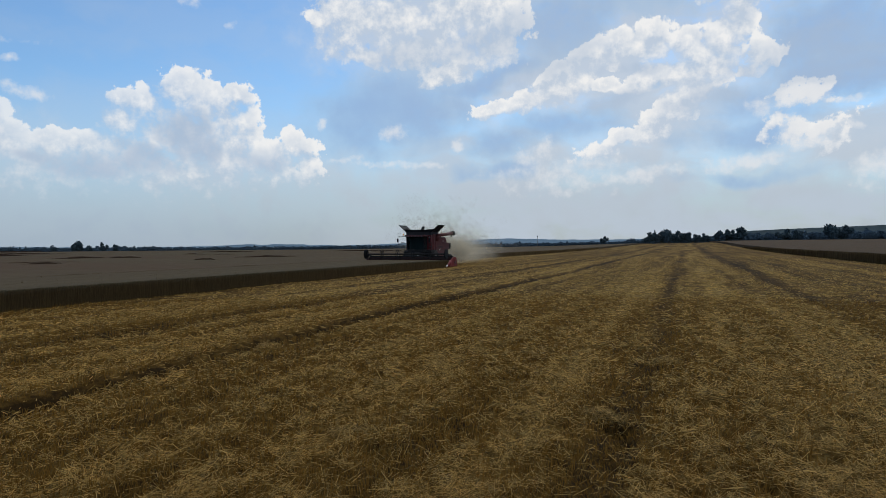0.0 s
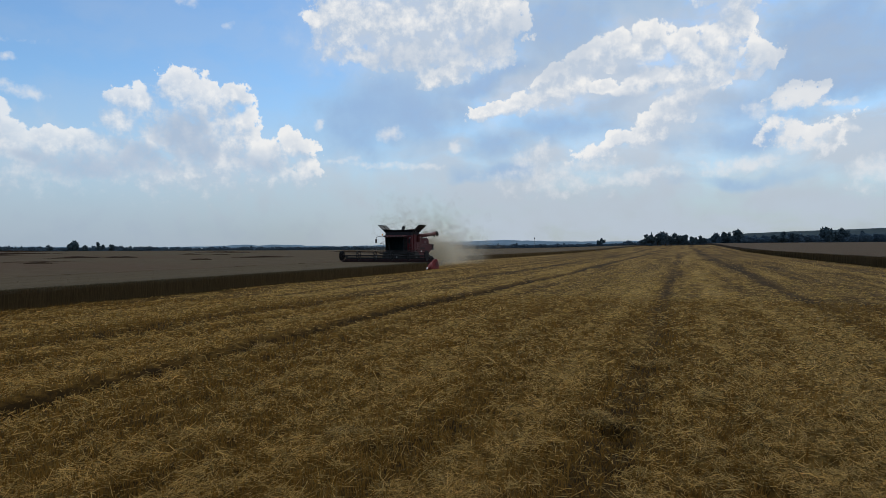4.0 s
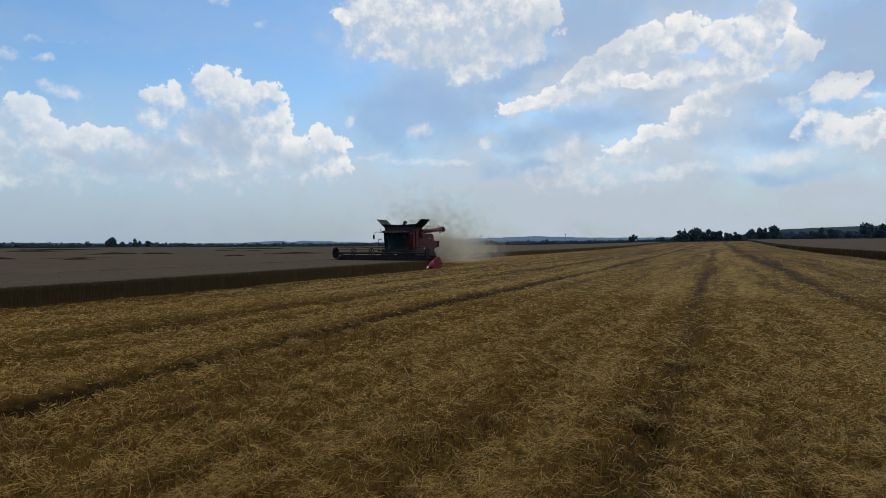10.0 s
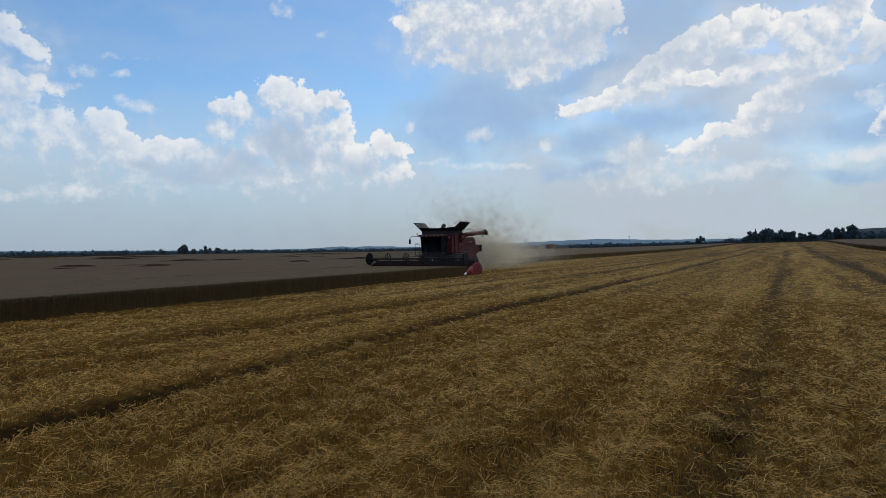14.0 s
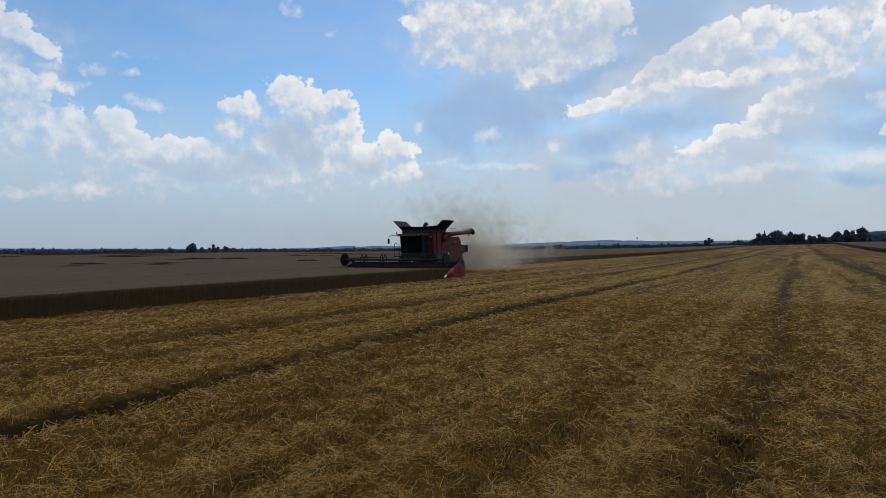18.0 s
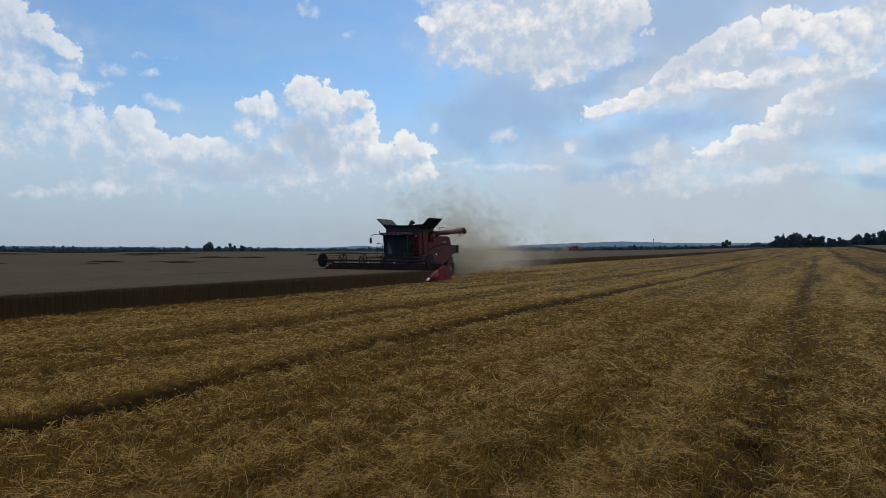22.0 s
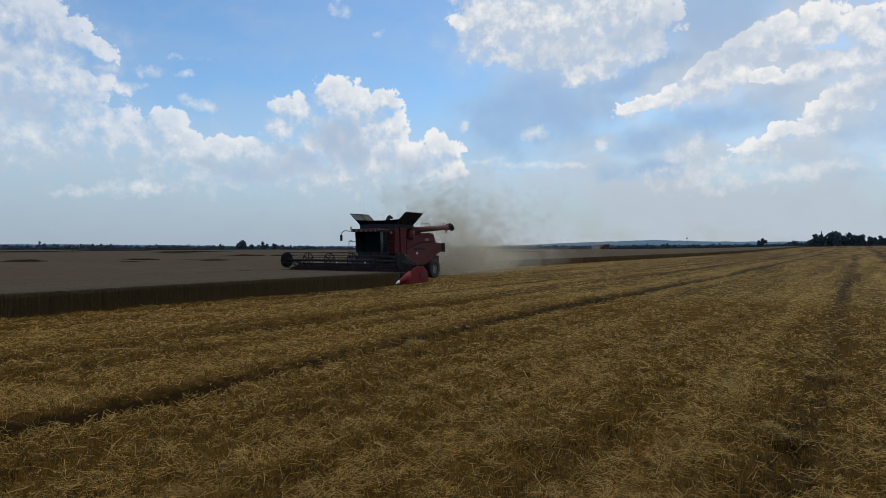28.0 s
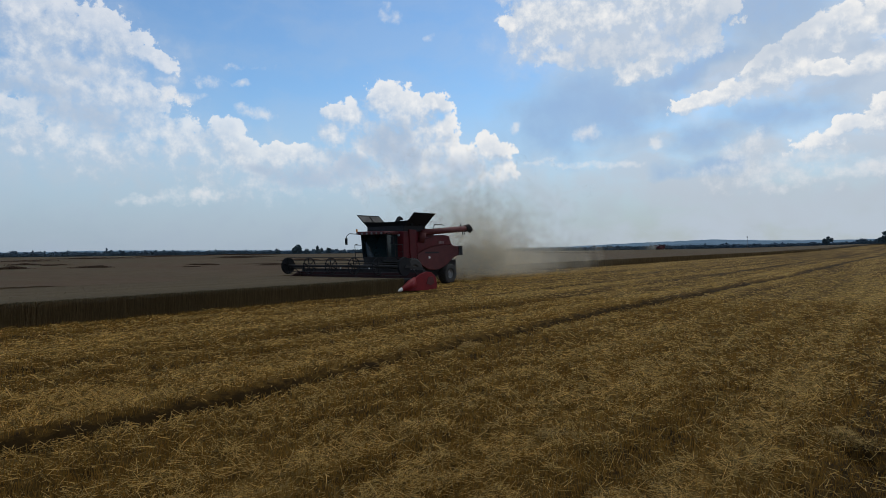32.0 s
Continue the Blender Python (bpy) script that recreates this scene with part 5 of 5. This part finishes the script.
    for y in (11.7, 11.95):
        bm = bmesh.new()
        rod(bm, (1.84, y, 3.8), (1.84, y, 3.56), 0.04, n=6)
        part("auger_bracket", bm, BLACK, aug)
    bm = bmesh.new()
    pts = [(1.7, 8.3, 3.9), (1.7, 8.4, 4.25), (1.7, 9.4, 4.25), (1.7, 10.1, 3.95)]
    for p, q in zip(pts, pts[1:]):
        rod(bm, p, q, 0.022, n=6)
    part("service_rail", bm, DARK, parent)
    bm = bmesh.new()
    rod(bm, (-0.6, 8.9, 3.4), (-0.6, 8.9, 4.2), 0.07, n=10)
    part("exhaust", bm, STEEL, parent)
    # rear hood, chopper and lights
    bm = bmesh.new()
    slab(bm, ((10.3, 3.35), (10.9, 3.0), (11.3, 2.8), (11.35, 1.9), (10.6, 1.4), (10.0, 1.2)), -1.3, 1.3, 0.05)
    part("rear_hood", bm, RED, parent, "dark red rear hood")
    bm = bmesh.new()
    box(bm, (-1.25, 10.9, 1.0), (1.25, 11.7, 1.75), 0.05)
    part("straw_chopper", bm, DARK, parent, "dusty dark straw chopper")
    for s in (-1, 1):
        bm = bmesh.new()
        box(bm, (s * 1.62, 11.35, 2.05), (s * 1.78, 11.8, 2.75), 0.03)
        part("tail_light_box", bm, BLACK, parent, "black tail light bracket")
    bm = bmesh.new()
    box(bm, (-1.6, 5.55, 0.75), (1.6, 6.0, 1.15), 0.05)
    part("front_axle", bm, DARK, parent)
    bm = bmesh.new()
    box(bm, (-1.45, 9.95, 0.62), (1.45, 10.25, 0.85), 0.04)
    part("rear_axle", bm, DARK, parent)
    bm = bmesh.new()
    for k in range(9):
        a0, a1 = math.pi * (0.1 + k * 0.09), math.pi * (0.1 + (k + 1) * 0.09)
        rod(bm, (1.6, 10.75 + 0.22 * math.cos(a0), 1.55 + 0.22 * math.sin(a0 + 3)), (1.6, 10.75 + 0.22 * math.cos(a1), 1.55 + 0.22 * math.sin(a1 + 3)), 0.03, n=6)
    part("hose", bm, BLACK, parent)


def make_harvester():
    root = new("combine_harvester")
    tagged(root, "dark red combine harvester cutting wheat, tank covers open", "combine harvester")
    hd = make_header(root)
    make_cab(root)
    make_body(root)
    reel = make_reel(root)
    wheels = []
    for s in (-1, 1):
        wheels.append((tyre_wheel(root, "front_wheel", s * 1.62, 5.8, 0.98, 0.72, 0.44), 0.98))
        wheels.append((tyre_wheel(root, "rear_wheel", s * 1.58, 10.1, 0.75, 0.66, 0.33), 0.75))
    return root, reel, wheels


harvester, reel, wheels = make_harvester()
second = copy_thing(harvester, Matrix())
second.matrix_basis = pose(*at(-17.45, 560, float(land(*at(-17.45, 560)[:2]))), 0, 0, 160)
tagged(second, "small far combine harvester working in a dust cloud", "combine harvester")


# ---------------------------------------------------------------- dust
def puff(name, spread, seed, cover):
    """A puff of dust: many small faint veils, thickest at its heart; cover: the share of the view that the heart hides."""
    r = np.random.default_rng(seed)
    sx, sy, sz = spread
    size = 0.2 + 0.3 * min(spread)
    n = int(-math.log(1 - cover) * 2 * math.pi * sz * math.sqrt(sx * sy) / (VEIL * 1.3 * size * size))
    hearts = r.normal(0, 0.6, (14, 3))
    c = hearts[r.integers(0, 14, n)] + r.normal(0, 0.8, (n, 3))
    c = np.clip(c, -2.6, 2.6) * np.array(spread)
    u, w = r.normal(0, 1, (n, 3)), r.normal(0, 1, (n, 3))
    u /= np.linalg.norm(u, axis=1, keepdims=True)
    w = np.cross(u, w)
    w /= np.linalg.norm(w, axis=1, keepdims=True)
    big = size * r.uniform(0.6, 1.3, (n, 1))
    q = np.stack([(u * math.cos(k * math.pi / 3) + w * math.sin(k * math.pi / 3)) * big * r.uniform(0.8, 1.2, (n, 1)) for k in range(6)], 1)
    return np_mesh(name, (c[:, None, :] + q).reshape(-1, 3), np.arange(6 * n).reshape(-1, 6))


def straw_spray():
    """Chopped straw and chaff thrown out behind the machine."""
    n = 2600
    r = np.random.default_rng(91)
    far = r.random(n) ** 1.5
    c = np.stack([r.normal(0, 0.5 + 1.3 * far, n), 3.4 * far, np.abs(0.55 + 0.25 * r.normal(0, 1, n) * (1 + far) - 0.4 * far) + 0.05], -1)
    d = r.normal(0, 0.035, (n, 3))
    v, f = prisms(c - d, c + d, np.full(n, 0.009))
    ob = link_mesh("straw_spray", np_mesh("straw_spray", v, f), STUBBLE, None, "golden brown chopped straw thrown out behind the harvester")
    return tagged(ob, "", "straw", "", "stuff")


DUSTS = []
SPRAY = straw_spray()


def make_dust():
    # place behind and over the machine in its own space, spread, and cover
    plan = ((0.2, 13.2, 0.8, 1.1, 1.3, 0.6, 0.65), (-0.4, 16.5, 1.5, 1.6, 2.4, 1.0, 0.75), (-1.0, 21.0, 1.7, 2.0, 3.2, 1.1, 0.65), (-2.0, 27.0, 1.6, 2.2, 4.5, 1.0, 0.5),
            (-0.6, 15.5, 3.6, 1.8, 2.2, 1.3, 0.5), (-1.4, 18.0, 5.4, 2.4, 3.0, 1.6, 0.34), (-1.6, 22.5, 4.2, 2.6, 4.0, 1.5, 0.34), (-2.6, 38.0, 1.5, 2.6, 6.5, 0.9, 0.28),
            (-2.0, 12.5, 6.6, 2.4, 2.8, 1.5, 0.1))
    for k, (x, y, z, sx, sy, sz, cover) in enumerate(plan):
        me = puff("dust_cloud", (sx, sy, sz), 40 + k, cover)
        v = np.empty(len(me.vertices) * 3, np.float32)
        me.vertices.foreach_get("co", v)
        v = v.reshape(-1, 3)
        v[:, 2] = np.abs(v[:, 2] + z - 0.05) + 0.05 - z
        me.vertices.foreach_set("co", v.ravel())
        ob = link_mesh("dust_cloud", me, DUST, None, "drifting pale brown chaff dust behind the harvester")
        tagged(ob, "", "dust", "dust plume", "stuff")
        DUSTS.append((ob, x, y, z))
    me = puff("dust_cloud", (4.2, 7.0, 1.5), 77, 0.35)
    ob = link_mesh("dust_cloud", me, DUST, None, "pale dust round the far harvester")
    ob.location = at(-18.3, 560, 2.0)
    tagged(ob, "", "dust", "", "stuff")


make_dust()


# ---------------------------------------------------------------- what moves
MID = -30.2


def machine_y(t):
    return float(np.interp(t, (0, 13, 23, 32), (71.8, 54.7, 41.85, 30.4)))


def motions():
    times = [k * 0.5 for k in range(65)]
    walk(harvester, [(t, pose(MID, machine_y(t), 0.015 * math.sin(t * 2.1), 0.15 * math.sin(t * 1.7), 0.12 * math.sin(t * 1.3), 0)) for t in (times[::2])])
    walk(reel, [(t, pose(0, 0.95, 1.50, 140 * t, 0, 0)) for t in times])
    for wheel, r in wheels:
        p = wheel.matrix_basis.translation.copy()
        walk(wheel, [(t, pose(*p, math.degrees((machine_y(0) - machine_y(t)) / r), 0, 0)) for t in times])
    # the uncut swath drops to stubble as the cutter bar reaches it
    for i, s in SECTIONS:
        cut = [t * 0.1 for t in range(321) if machine_y(t * 0.1) + 0.95 < i + 0.6]
        if cut and cut[0] > 0.05:
            t = cut[0]
            rows = [(0, pose(EDGE, i, 0)), (max(t - 0.35, 0.02), pose(EDGE, i, 0)), (t + 0.35, pose(EDGE, i, -0.15 - WHEAT)), (32.0 if t < 31.6 else 33, pose(EDGE, i, -0.15 - WHEAT))]
            walk(s, rows)
        elif cut:
            s.location.z = -0.15 - WHEAT
    walk(SPRAY, [(t, pose(MID, machine_y(t) + 11.7, 0, 0, 0, 4 * math.sin(t * 2.3))) for t in times])
    for k, (ob, x, y, z) in enumerate(DUSTS):
        walk(ob, [(t, pose(MID + x + 0.35 * math.sin(t * 0.5 + k), machine_y(t) + y + 0.5 * math.sin(t * 0.37 + 2 * k), z + 0.12 * math.sin(t * 0.8 + k) - (1.6 * max(0.0, 1 - t / 22) if z > 3 else 0), 2 * math.sin(t * 0.3 + k), 2 * math.sin(t * 0.4 + 2 * k), 10 * math.sin(t * 0.21 + k))) for t in times[::2]])


motions()
